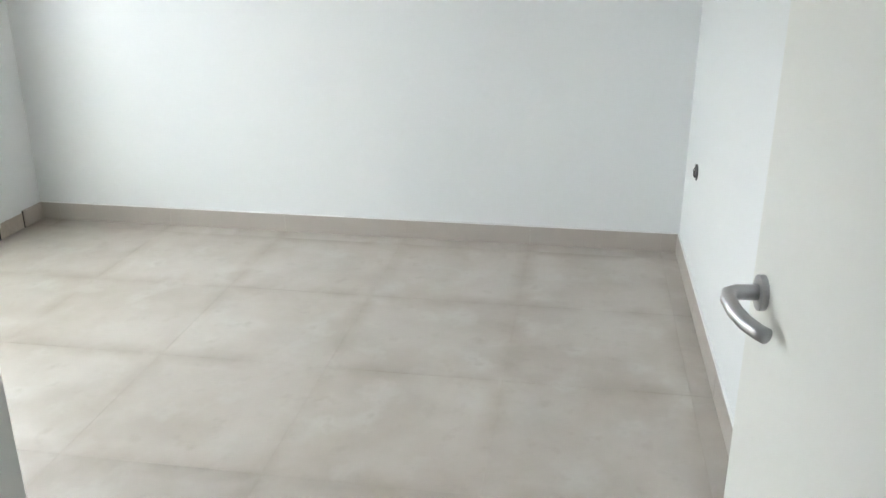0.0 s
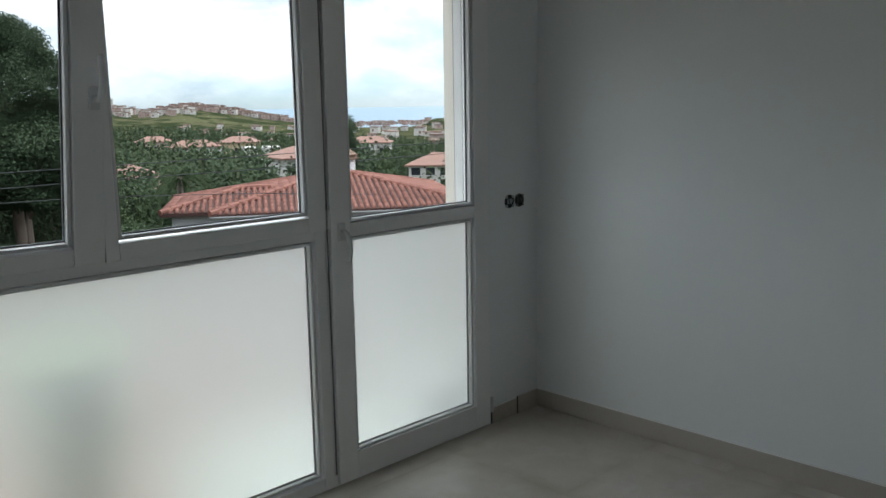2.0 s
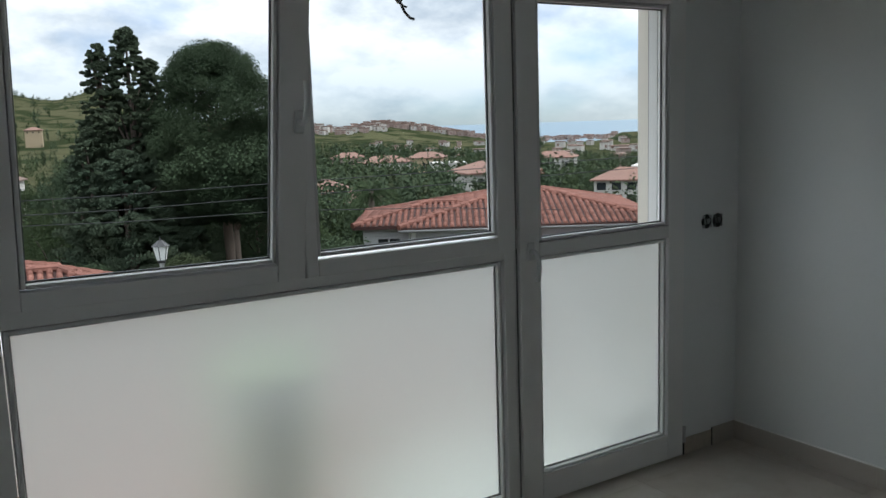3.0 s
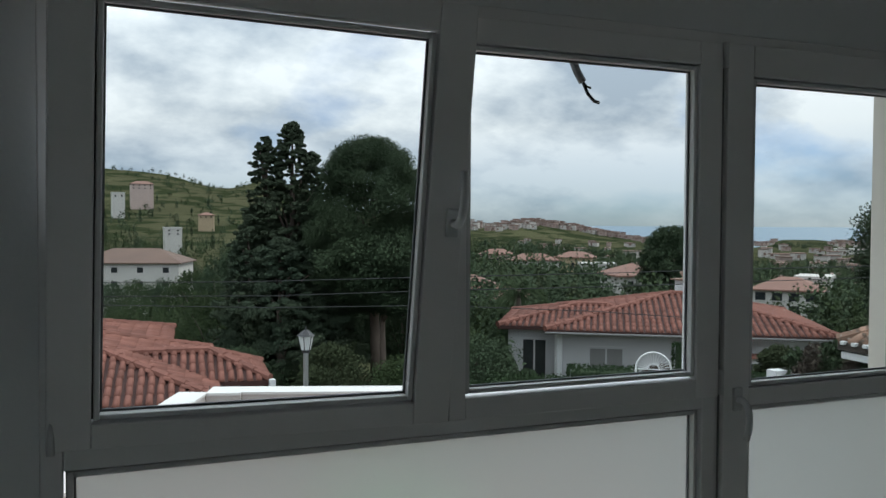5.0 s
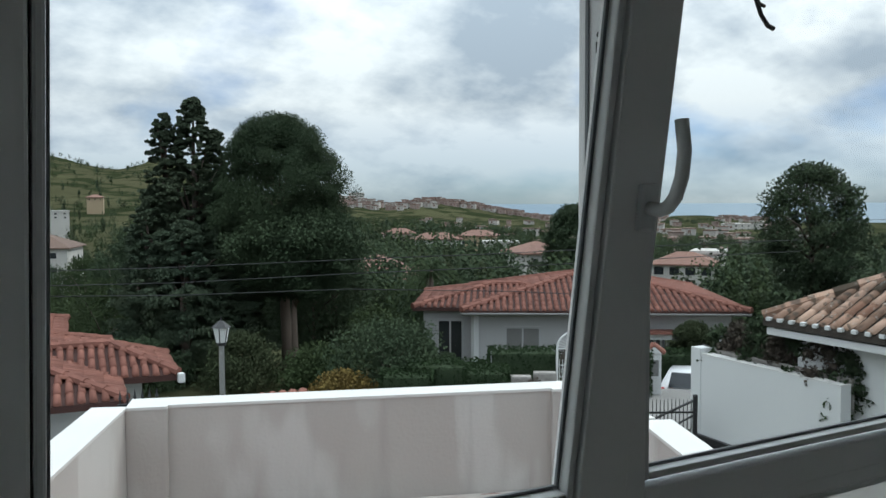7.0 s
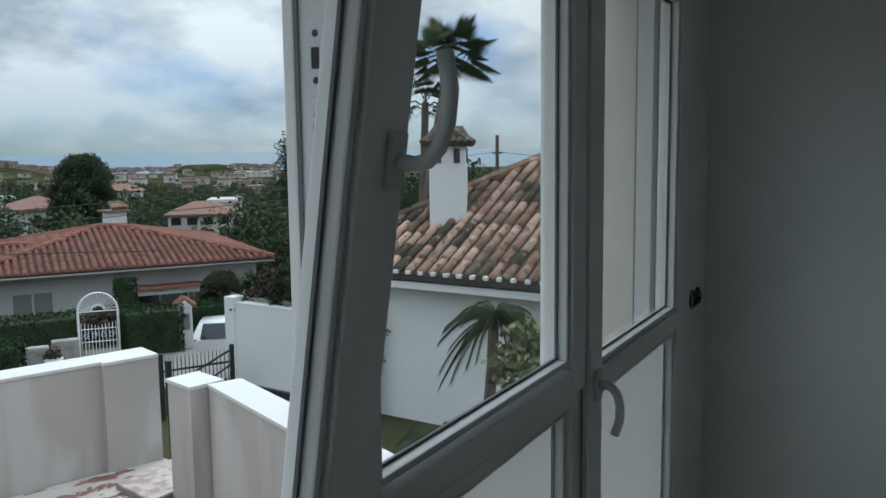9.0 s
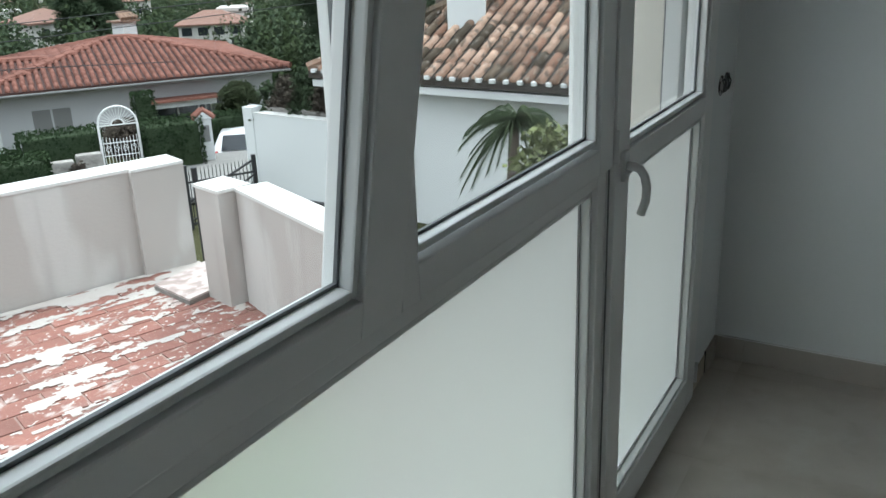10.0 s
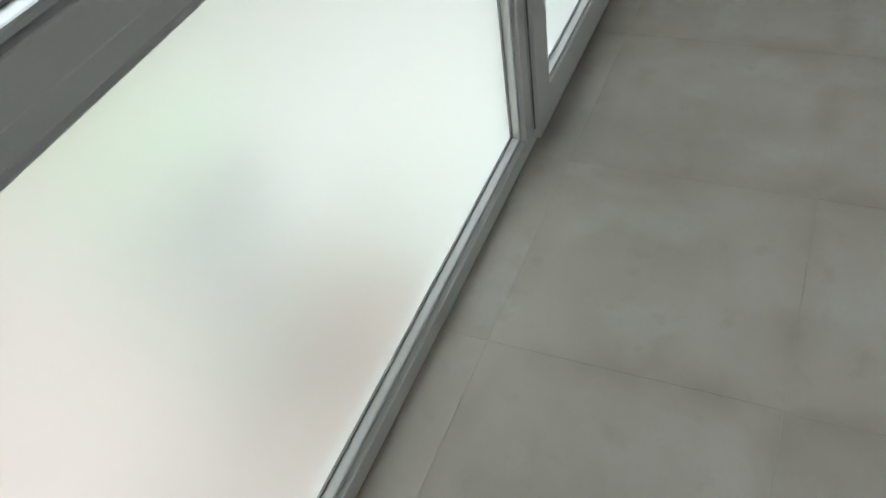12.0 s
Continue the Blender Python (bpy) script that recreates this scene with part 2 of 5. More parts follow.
def aged_tile(name, island):
    """Old clay: every tile its own tone from pale pink to mossy black."""
    m = mat(name, (0.40, 0.30, 0.24), (0.28, 0.20, 0.155), 0.92, 16, 3, 0.3, world_space=True)
    n, l = m.node_tree.nodes, m.node_tree.links
    b = n["Principled BSDF"]
    old = b.inputs["Base Color"].links[0].from_socket
    ramp, mix = n.new("ShaderNodeValToRGB"), n.new("ShaderNodeMix")
    ramp.color_ramp.interpolation = "CONSTANT"
    tones = ((0.0, (0.20, 0.20, 0.17)), (0.16, (1.25, 1.12, 1.05)), (0.34, (0.62, 0.52, 0.46)), (0.50, (0.95, 0.80, 0.72)), (0.64, (0.36, 0.35, 0.30)), (0.76, (1.45, 1.32, 1.22)), (0.88, (0.75, 0.56, 0.48)))
    els = ramp.color_ramp.elements
    els[0].position, els[0].color = tones[0][0], (*tones[0][1], 1)
    els[1].position, els[1].color = tones[1][0], (*tones[1][1], 1)
    for p, c in tones[2:]:
        els.new(p).color = (*c, 1)
    source = n.new("ShaderNodeNewGeometry").outputs["Random Per Island"] if island else n.new("ShaderNodeObjectInfo").outputs["Random"]
    l.new(source, ramp.inputs[0])
    mix.data_type, mix.blend_type = "RGBA", "MULTIPLY"
    mix.inputs["Factor"].default_value = 1.0
    l.new(old, mix.inputs["A"])
    l.new(ramp.outputs[0], mix.inputs["B"])
    l.new(mix.outputs["Result"], b.inputs["Base Color"])
    blotch(m, (0.060, 0.052, 0.040), 7.0, 0.54, 0.62, strength=0.75)
    return blotch(m, (0.55, 0.50, 0.44), 11.0, 0.62, 0.68, strength=0.6)


M_ROOFOLD, M_ROOFOLD_JOINED = aged_tile("weathered_barrel_tile", False), aged_tile("weathered_barrel_tile_joined", True)
# Moss tone taken almost to black: shade between the tiles is in the colour.
M_OLDGAP = mat("mossy_gap_shade", (0.075, 0.06, 0.05), (0.04, 0.035, 0.03), 0.95, 14, 3, 0.3)
M_IRON = mat("black_iron", (0.025, 0.025, 0.028), (0.015, 0.015, 0.016), 0.5, 40, 6, 0.1)
M_WHITEIRON = mat("white_painted_iron", (0.75, 0.76, 0.75), (0.66, 0.66, 0.65), 0.5, 30, 5, 0.05)
M_ROAD = mat("street_concrete", (0.24, 0.235, 0.225), (0.17, 0.165, 0.16), 0.95, 12, 0.8, 0.3)
M_SOIL = mat("valley_ground", (0.050, 0.052, 0.028), (0.080, 0.076, 0.044), 1.0, 0.35, 0.03, 0.0, spec=0.0)
blotch(M_SOIL, (0.078, 0.080, 0.042), 0.022, 0.54, 0.62, (1, 0.5, 1), strength=0.5)
blotch(M_SOIL, (0.018, 0.026, 0.012), 0.06, 0.47, 0.55, strength=0.85)
M_SEA = mat("sea_water", (0.075, 0.14, 0.19), (0.09, 0.155, 0.205), 0.4, 0.02, 0.002, 0.0)
M_BARK = mat("bark", (0.13, 0.10, 0.08), (0.07, 0.055, 0.045), 0.95, 14, 2, 0.5, stretch=(1, 1, 0.3))
M_PINEBARK = mat("pine_bark", (0.20, 0.155, 0.125), (0.10, 0.075, 0.06), 0.95, 14, 2, 0.5, stretch=(1, 1, 0.4))


def leafmat(name, c1, c2, island=0.15):
    m = mat(name, c1, c2, 0.8, 1.5, 0.35, 0, island=island, spec=0.08)
    n, l = m.node_tree.nodes, m.node_tree.links
    g, mx, nm = n.new("ShaderNodeNewGeometry"), n.new("ShaderNodeMix"), n.new("ShaderNodeVectorMath")
    mx.data_type = "VECTOR"
    mx.inputs["Factor"].default_value = 0.74
    mx.inputs["B"].default_value = (0, -0.25, 0.85)
    l.new(g.outputs["Normal"], mx.inputs["A"])
    nm.operation = "NORMALIZE"
    l.new(mx.outputs["Result"], nm.inputs[0])
    l.new(nm.outputs[0], n["Principled BSDF"].inputs["Normal"])
    return m


M_CYP = leafmat("conifer_needles", (0.040, 0.062, 0.042), (0.072, 0.086, 0.050))
M_PINE = leafmat("pine_needles", (0.031, 0.049, 0.027), (0.045, 0.063, 0.032), 0.1)
M_OLIVE = leafmat("olive_leaves", (0.032, 0.046, 0.021), (0.050, 0.058, 0.030))
M_LEAF = leafmat("broad_leaves", (0.028, 0.046, 0.019), (0.046, 0.062, 0.025))
M_DARKLEAF = leafmat("dark_leaves", (0.030, 0.049, 0.027), (0.049, 0.066, 0.034))
M_HEDGE = leafmat("hedge_leaves", (0.014, 0.028, 0.012), (0.024, 0.040, 0.015))
M_PALM = leafmat("palm_leaves", (0.028, 0.046, 0.020), (0.048, 0.064, 0.030), 0.3)
M_SHRUB = leafmat("pale_shrub_leaves", (0.10, 0.125, 0.05), (0.16, 0.17, 0.085), 0.4)
M_DRYSHRUB = leafmat("dry_shrub_leaves", (0.09, 0.065, 0.06), (0.06, 0.06, 0.04), 0.4)
M_ORANGE = leafmat("autumn_shrub_leaves", (0.16, 0.10, 0.03), (0.10, 0.09, 0.03), 0.4)


# ---- building helpers ----
def thing(name, label, category, group="", kind="", at=(0, 0, 0)):
    ob = new(name)
    ob.location = at
    return tagged(ob, label, category, group, kind)


def meshed(name, verts, faces, material, parent=None, label="", smooth=False):
    me = bpy.data.meshes.new(name)
    me.from_pydata([tuple(v) for v in verts], [], faces)
    me.update()
    if smooth:
        me.polygons.foreach_set("use_smooth", [True] * len(me.polygons))
    me.materials.append(material)
    ob = new(name, me)
    if parent is not None:
        ob.parent = parent
    if label:
        ob["label"] = label
    return ob


def part(name, bm, material, parent=None, label="", smooth=False):
    me = bpy.data.meshes.new(name)
    bm.to_mesh(me)
    bm.free()
    if smooth:
        me.polygons.foreach_set("use_smooth", [True] * len(me.polygons))
    me.materials.append(material)
    ob = new(name, me)
    if parent is not None:
        ob.parent = parent
    if label:
        ob["label"] = label
    return ob


def bx(x0, y0, z0, x1, y1, z1, bevel=0.0, bm=None):
    """A box, its edges rounded, into bm."""
    tmp = bmesh.new()
    bmesh.ops.create_cube(tmp, size=1)
    bmesh.ops.scale(tmp, vec=(abs(x1 - x0), abs(y1 - y0), abs(z1 - z0)), verts=tmp.verts)
    bmesh.ops.translate(tmp, vec=((x0 + x1) / 2, (y0 + y1) / 2, (z0 + z1) / 2), verts=tmp.verts)
    if bevel:
        bmesh.ops.bevel(tmp, geom=tmp.edges[:], offset=bevel, segments=2, affect="EDGES", profile=0.6)
    if bm is None:
        return tmp
    me = bpy.data.meshes.new("tmp")
    tmp.to_mesh(me)
    tmp.free()
    bm.from_mesh(me)
    bpy.data.meshes.remove(me)
    return bm


def prism(points, z0, z1):
    """An upright prism over a plan outline."""
    bm = bmesh.new()
    lo = [bm.verts.new((x, y, z0)) for x, y in points]
    hi = [bm.verts.new((x, y, z1)) for x, y in points]
    n = len(points)
    bm.faces.new(lo[::-1])
    bm.faces.new(hi)
    for i in range(n):
        bm.faces.new((lo[i], lo[(i + 1) % n], hi[(i + 1) % n], hi[i]))
    bmesh.ops.recalc_face_normals(bm, faces=bm.faces)
    return bm


def tube(points, radius, sides=8, bm=None, taper=None):
    """A round bar along a line of points."""
    bm = bm or bmesh.new()
    pts = [Vector(p) for p in points]
    rings = []
    side = None
    for i, p in enumerate(pts):
        d = (pts[min(i + 1, len(pts) - 1)] - pts[max(i - 1, 0)]).normalized()
        if side is None:
            side = d.orthogonal().normalized()
        side = (side - d * side.dot(d)).normalized()
        up = d.cross(side)
        r = radius if taper is None else radius + (taper - radius) * i / (len(pts) - 1)
        rings.append([bm.verts.new(p + side * (r * math.cos(2 * math.pi * k / sides)) + up * (r * math.sin(2 * math.pi * k / sides))) for k in range(sides)])
    for a, b in zip(rings, rings[1:]):
        for k in range(sides):
            bm.faces.new((a[k], a[(k + 1) % sides], b[(k + 1) % sides], b[k]))
    bm.faces.new(rings[0][::-1])
    bm.faces.new(rings[-1])
    return bm


# ---- the room ----
XW, YS, ZC = -3.25, -3.12, 2.55          # west wall, south wall, ceiling
WX0, WX1, WZ1, WT = -3.01, -0.35, 2.05, 0.25   # window opening, wall thickness
S = "structure"
tagged(part("wall_east", bx(0, YS - 0.15, -0.02, 0.15, WT, ZC), M_WALL), "smooth pale blue-white painted wall", "wall", kind=S)
tagged(part("wall_south", bx(-5.2, YS - 0.15, -0.02, 0, YS, ZC), M_WALL), "smooth pale blue-white painted wall", "wall", kind=S)
nw = bmesh.new()
bx(WX1, 0, -0.02, 0, WT, ZC, 0, nw)
bx(XW - 0.15, 0, -0.02, WX0, WT, ZC, 0, nw)
bx(WX0, 0, WZ1, WX1, WT, ZC, 0, nw)
tagged(part("wall_north", nw, M_WALL), "pale painted wall round a large balcony window", "wall", kind=S)
DY0, DY1, DZ = -3.025, -2.232, 2.04
ww = bmesh.new()
bx(XW - 0.12, DY1, -0.02, XW, 0, ZC, 0, ww)
bx(XW - 0.12, DY0, DZ, XW, DY1, ZC, 0, ww)
bx(XW - 0.12, YS, -0.02, XW, DY0, ZC, 0, ww)
tagged(part("wall_west", ww, M_WALL), "pale painted wall with a doorway", "wall", kind=S)
cw = bmesh.new()
bx(-5.35, YS - 0.15, -0.02, -5.2, -1.7, ZC, 0, cw)
bx(-5.2, -1.85, -0.02, XW - 0.12, -1.7, ZC, 0, cw)
tagged(part("wall_corridor", cw, M_WALL), "plain pale painted corridor wall", "wall", kind=S)
tagged(part("ceiling", bx(-5.35, YS - 0.15, ZC, 0.15, WT, ZC + 0.15), M_CEIL), "plain white painted ceiling", "ceiling", kind=S)
floor = tagged(part("floor", bx(-5.35, YS - 0.15, -0.16, 0.15, 0.0, -0.0005), M_GROUT), "beige-grey concrete-look porcelain tile floor with thin joints", "floor", kind=S)
# porcelain tiles, each its own piece
tx, ty = [-0.10 - 0.6 * k for k in range(0, 9)], [-0.108 - 0.587 * k for k in range(0, 6)]
xs, ys = [0.0] + tx, [0.0] + ty + [YS]
tile_mesh = {}
for i in range(len(xs) - 1):
    for j in range(len(ys) - 1):
        x1, x0, y1, y0 = xs[i], xs[i + 1], ys[j], max(ys[j + 1], YS)
        if y1 - y0 < 0.02 or (x1 <= XW - 0.1 and y0 > -1.85):
            continue
        key = (round(x1 - x0, 3), round(y1 - y0, 3))
        if key not in tile_mesh:
            g = 0.0006
            bm = bx(-key[0] / 2 + g, -key[1] / 2 + g, -0.012, key[0] / 2 - g, key[1] / 2 - g, 0.0, 0.0003)
            me = bpy.data.meshes.new("floor_tile")
            bm.to_mesh(me)
            bm.free()
            me.materials.append(M_TILE)
            tile_mesh[key] = me
        t = new("floor_tile", tile_mesh[key])
        t.parent = floor
        t.location = ((x0 + x1) / 2, (y0 + y1) / 2, random.uniform(-0.0002, 0.0002))
# skirting of cut tile, in lengths
SK = 0.085
skirt = tagged(thing("baseboard", "beige-grey porcelain tile skirting along the walls", "baseboard", kind=S), kind=S)
for j in range(len(ys) - 1):
    y1, y0 = ys[j], max(ys[j + 1], YS)
    if y1 - y0 > 0.02:
        part("skirting_tile", bx(-0.011, y0 + 0.0003, 0, -0.001, y1 - 0.0003, SK, 0.0006), M_SKIRT, skirt)
for i in range(len(xs) - 1):
    if xs[i] > XW:
        part("skirting_tile", bx(max(xs[i + 1], XW) + 0.001, YS + 0.001, 0, min(xs[i], -0.012) - 0.001, YS + 0.011, SK, 0.0015), M_SKIRT, skirt)
part("skirting_tile", bx(-0.155, -0.011, 0, -0.012, -0.001, SK, 0.0015), M_SKIRT, skirt)
for k, (y1, y0) in enumerate(((-0.02, -0.6), (-0.6, -1.19), (-1.19, -1.78), (-1.78, DY1 + 0.07))):
    part("skirting_tile", bx(XW + 0.001, y0 + 0.001, 0, XW + 0.011, y1 - 0.001, SK, 0.0015), M_SKIRT, skirt)
# unfinished strip beside the balcony door
raw = bmesh.new()
bx(-0.335, -0.004, 0.0, -0.16, -0.001, 0.075, 0, raw)
tagged(part("unfinished_plaster", raw, M_RAW), "rough bare plaster strip with no skirting", "plaster patch", kind=S)
for x in (-0.345, -0.158):
    tagged(part("gap_shadow", bx(x, -0.006, 0.0, x + 0.006, -0.001, 0.085), M_DARK), "dark open joint at the skirting end", "joint", kind=S)

# white hairline of filler on top of the skirting
fl = bmesh.new()
bx(-0.008, YS + 0.012, SK, -0.0005, -0.012, SK + 0.004, 0, fl)
bx(XW, YS + 0.0005, SK, -0.012, YS + 0.008, SK + 0.004, 0, fl)
tagged(part("trim", fl, M_CEIL), "thin white filler line along the skirting top", "trim", kind=S)

# ---- door leaf and frame ----
door_frame = thing("door_1", "white lacquered door frame round the doorway", "door frame", kind=S)
for nm, b in (("jamb", (XW - 0.14, DY1 - 0.03, 0, XW + 0.012, DY1, DZ)), ("jamb", (XW - 0.14, DY0, 0, XW + 0.012, DY0 + 0.03, DZ)), ("head", (XW - 0.14, DY0 + 0.031, DZ - 0.03, XW + 0.012, DY1 - 0.031, DZ)),
              ("casing", (XW + 0.001, DY1 - 0.01, 0, XW + 0.016, DY1 + 0.06, DZ + 0.06)), ("casing", (XW + 0.001, DY0 + 0.031, DZ + 0.001, XW + 0.016, DY1 - 0.011, DZ + 0.06))):
    part(nm, bx(*b, 0.003), M_DOOR, door_frame)
leaf = thing("door_leaf", "open white lacquered interior door with satin metal lever", "door", at=(XW + 0.01, DY0 + 0.035, 0))
LW = 0.76
part("panel", bx(0.0, -0.038, 0.008, LW, 0.0, 2.0, 0.003), M_DOOR, leaf)


def lever_handle(parent, x, z):
    h = bmesh.new()
    tube([(x, 0.0, z), (x, 0.009, z)], 0.026, 24, h)
    ob = part("rosette", h, M_STEEL, parent, "round satin metal rosette")
    h = bmesh.new()
    pts = [(x, 0.009, z), (x, 0.040, z), (x - 0.005, 0.050, z - 0.001), (x - 0.018, 0.054, z - 0.004), (x - 0.042, 0.050, z - 0.011), (x - 0.066, 0.041, z - 0.017), (x - 0.088, 0.029, z - 0.020), (x - 0.100, 0.022, z - 0.020)]
    tube(pts, 0.0115, 12, h)
    ob = part("lever", h, M_STEEL, parent, "bent satin metal lever", True)
    ob.data.polygons.foreach_set("use_smooth", [True] * len(ob.data.polygons))


lever_handle(leaf, LW - 0.06, 0.873)
leaf.rotation_euler = (0, 0, radians(5.0))

# ---- sockets ----
def back_box(name, label, at, turn):
    s = thing(name, label, "socket box", "bare socket boxes", at=at)
    s.rotation_euler = (0, 0, radians(turn))
    h = bmesh.new()
    for u in (-0.0355, 0.0355) if name == "double_socket_box" else (0,):
        tube([(u, 0.0, 0), (u, -0.003, 0)], 0.031, 20, h)
    o = part("recess", h, M_DARK, s)
    for u in (-0.0355, 0.0355) if name == "double_socket_box" else (0,):
        h = bmesh.new()
        for k in range(4):
            a = math.pi / 4 + k * math.pi / 2
            bx(u + 0.029 * math.cos(a) - 0.007, -0.006, 0.029 * math.sin(a) - 0.006, u + 0.029 * math.cos(a) + 0.007, -0.002, 0.029 * math.sin(a) + 0.006, 0.001, h)
        bx(u - 0.018, -0.008, -0.012, u + 0.018, -0.003, 0.012, 0.002, h)
        o = part("mechanism", h, M_SOCK if u >= 0 else M_STEEL, s, "grey socket mechanism")
        for k in range(2):
            w = tube([(u - 0.01 + 0.02 * k, -0.006, 0.02), (u - 0.014 + 0.03 * k, -0.013, 0.005), (u - 0.004 + 0.01 * k, -0.01, -0.02)], 0.002, 6)
            o = part("wire", w, M_DARK if k else M_IRON, s)
    return s


back_box("double_socket_box", "open double socket box with bare mechanism and wires", (-0.172, -0.001, 1.03), 0)
back_box("socket_box", "open single socket box with bare wires", (-0.36, YS + 0.001, 0.467), 180)

# ---- the window ----
win = thing("window_1", "white PVC balcony window with tilted sash and frosted lower panels", "window", kind=S)
FY = 0.07                                    # outer depth of the frame


def ring(name, x0, z0, x1, z1, l, r, b, t, y0, y1, parent, material=M_PVC, label="", bevel=0.004):
    """Four mitred-looking members round an opening, as parts."""
    obs = []
    for nm, q in (("stile", (x0, z0, x0 + l, z1)), ("stile", (x1 - r, z0, x1, z1)), ("rail", (x0 + l, z0, x1 - r, z0 + b)), ("rail", (x0 + l, z1 - t, x1 - r, z1))):
        obs.append(part(name + "_" + nm, bx(q[0], y0, q[1], q[2], y1, q[3], bevel), material, parent, label))
    return obs


def glazing(x0, z0, x1, z1, y, parent, frosted=False):
    """Beads, rubber line and pane of one light; x0..z1 is the clear glass."""
    w = 0.016
    bm = bmesh.new()
    for a, c in ((x0 - w, x0), (x1, x1 + w)):
        bx(a + (0.003 if a < x0 else 0), y - 0.027, z0 - w + 0.003, c - (0.003 if c > x1 else 0), y - 0.003, z1 + w - 0.003, 0.004, bm)
    for a, c in ((z0 - w, z0), (z1, z1 + w)):
        bx(x0, y - 0.027, a + (0.003 if a < z0 else 0), x1, y - 0.003, c - (0.003 if c > z1 else 0), 0.004, bm)
    part("glazing_bead", bm, M_BEAD, parent)
    bm = bmesh.new()
    g = 0.005
    for a, c in ((x0 - 0.016, x0 + g), (x1 - g, x1 + 0.016)):
        bx(a, y - 0.006, z0 - 0.016, c, y - 0.001, z1 + 0.016, 0, bm)
    for a, c in ((z0 - 0.016, z0 + g), (z1 - g, z1 + 0.016)):
        bx(x0 + g, y - 0.006, a, x1 - g, y - 0.001, c, 0, bm)
    part("gasket", bm, M_SEAL if frosted else M_GASKET, parent)
    p = part("pane", bx(x0 - 0.01, y + 0.001, z0 - 0.01, x1 + 0.01, y + 0.005, z1 + 0.01), M_FROST if frosted else M_GLASS, parent, "frosted glass" if frosted else "clear glass")
    if not frosted:
        p.visible_shadow = False
    return p


# fixed frame
for nm, q in (("frame_stile", (WX0, 0.0, -2.965, WZ1)), ("frame_stile", (-0.385, 0.0, WX1, WZ1)), ("mullion", (-1.305, 0.0, -1.235, 2.0)),
              ("frame_head", (-2.965, 2.0, -0.385, WZ1)), ("frame_sill", (-2.965, 0.0, -1.305, 0.05)), ("threshold", (-1.235, 0.0, -0.385, 0.025)), ("transom", (-2.965, 0.984, -1.305, 1.045))):
    part(nm, bx(q[0], 0.0, q[1], q[2], FY, q[3], 0.004), M_PVC, win)
glazing(-2.945, 0.07, -1.325, 0.967, 0.036, win, True)
# door sash (closed)
DYF = -0.016
ring("door", -1.243, 0.012, -0.362, 2.022, 0.093, 0.094, 0.108, 0.09, DYF, 0.05, win)
part("door_midrail", bx(-1.15, DYF, 0.984, -0.456, 0.05, 1.036, 0.004), M_PVC, win)
glazing(-1.134, 1.052, -0.474, 1.916, 0.018, win)
glazing(-1.138, 0.132, -0.478, 0.968, 0.018, win, True)
# right casement (closed)
SYF = -0.016
ring("casement", -2.0945, 1.018, -1.262, 2.018, 0.0445, 0.078, 0.055, 0.066, SYF, 0.05, win)
glazing(-2.036, 1.095, -1.354, 1.936, 0.018, win)
# tilted casement: hinged at its bottom edge
TILT = 7.9
tilt = new("tilt_sash")
tilt.parent = win
tagged(tilt, "casement tilted inwards at the top")
tm = Matrix.Translation((0, 0.0, 1.02)) @ Matrix.Rotation(radians(TILT), 4, "X") @ Matrix.Translation((0, 0, -1.02))
tilt.matrix_basis = Matrix.Translation((-2.54, 0, 1.028)) @ Matrix.Rotation(radians(0.85), 4, "Y") @ Matrix.Translation((2.54, 0, -1.02)) @ tm
ring("sash", -2.998, 1.018, -2.0975, 2.018, 0.087, 0.0925, 0.055, 0.066, SYF, 0.05, tilt)
glazing(-2.895, 1.091, -2.206, 1.932, 0.018, tilt)


def lever(parent, x, y, z, up, tag, k=1.0):
    h = bx(x - 0.016, y - 0.011, z - 0.034, x + 0.016, y, z + 0.034, 0.005)
    base = part("handle_base", h, M_HANDLE, parent)
    s = 1 if up else -1
    pts = [(x, y - k * a, z + s * k * b) for a, b in ((0.008, 0), (0.032, 0), (0.046, 0.006), (0.058, 0.022), (0.065, 0.05), (0.064, 0.085), (0.052, 0.125))]
    part("window_handle", tube(pts, 0.0098, 12), M_HANDLE, parent, tag, True)


lever(tilt, -2.128, SYF, 1.515, True, "grey lever handle turned up")
lever(win, -1.197, DYF, 1.008, False, "grey lever handle turned down", 0.85)
# hinges and strike plates
for x, z in ((-2.988, 1.06), (-1.252, 1.985), (-1.252, 1.06), (-0.354, 1.985), (-0.354, 0.10)):
    part("hinge", tube([(x, -0.016, z - 0.035), (x, -0.016, z + 0.035)], 0.0085, 10), M_HANDLE, win, "", True)
part("meeting_lip", bx(-2.118, 0.051, 1.046, -2.0955, 0.068, 1.999, 0.003), M_PVC, win)
part("rebate_face", bx(-2.116, -0.002, 1.046, -2.0955, 0.050, 1.999, 0.002), M_BEAD, win)
part("lip_gasket", bx(-2.1195, 0.044, 1.05, -2.1162, 0.050, 1.995), M_GASKET, win)
for z, h in ((1.30, 0.05), (1.545, 0.03), (1.63, 0.045), (1.75, 0.03), (1.87, 0.05)):
    plate = part("strike_plate", bx(-2.1195, 0.006, z - h, -2.1162, 0.030, z + h, 0.0012), M_HANDLE, win)
    for q in (-0.6, 0.6):
        part("screw", tube([(-2.1195, 0.018, z + q * h), (-2.1208, 0.018, z + q * h)], 0.0042, 8), M_IRON, plate)
    part("latch_slot", bx(-2.1205, 0.013, z - 0.3 * h, -2.1197, 0.024, z + 0.25 * h), M_DARK, plate)
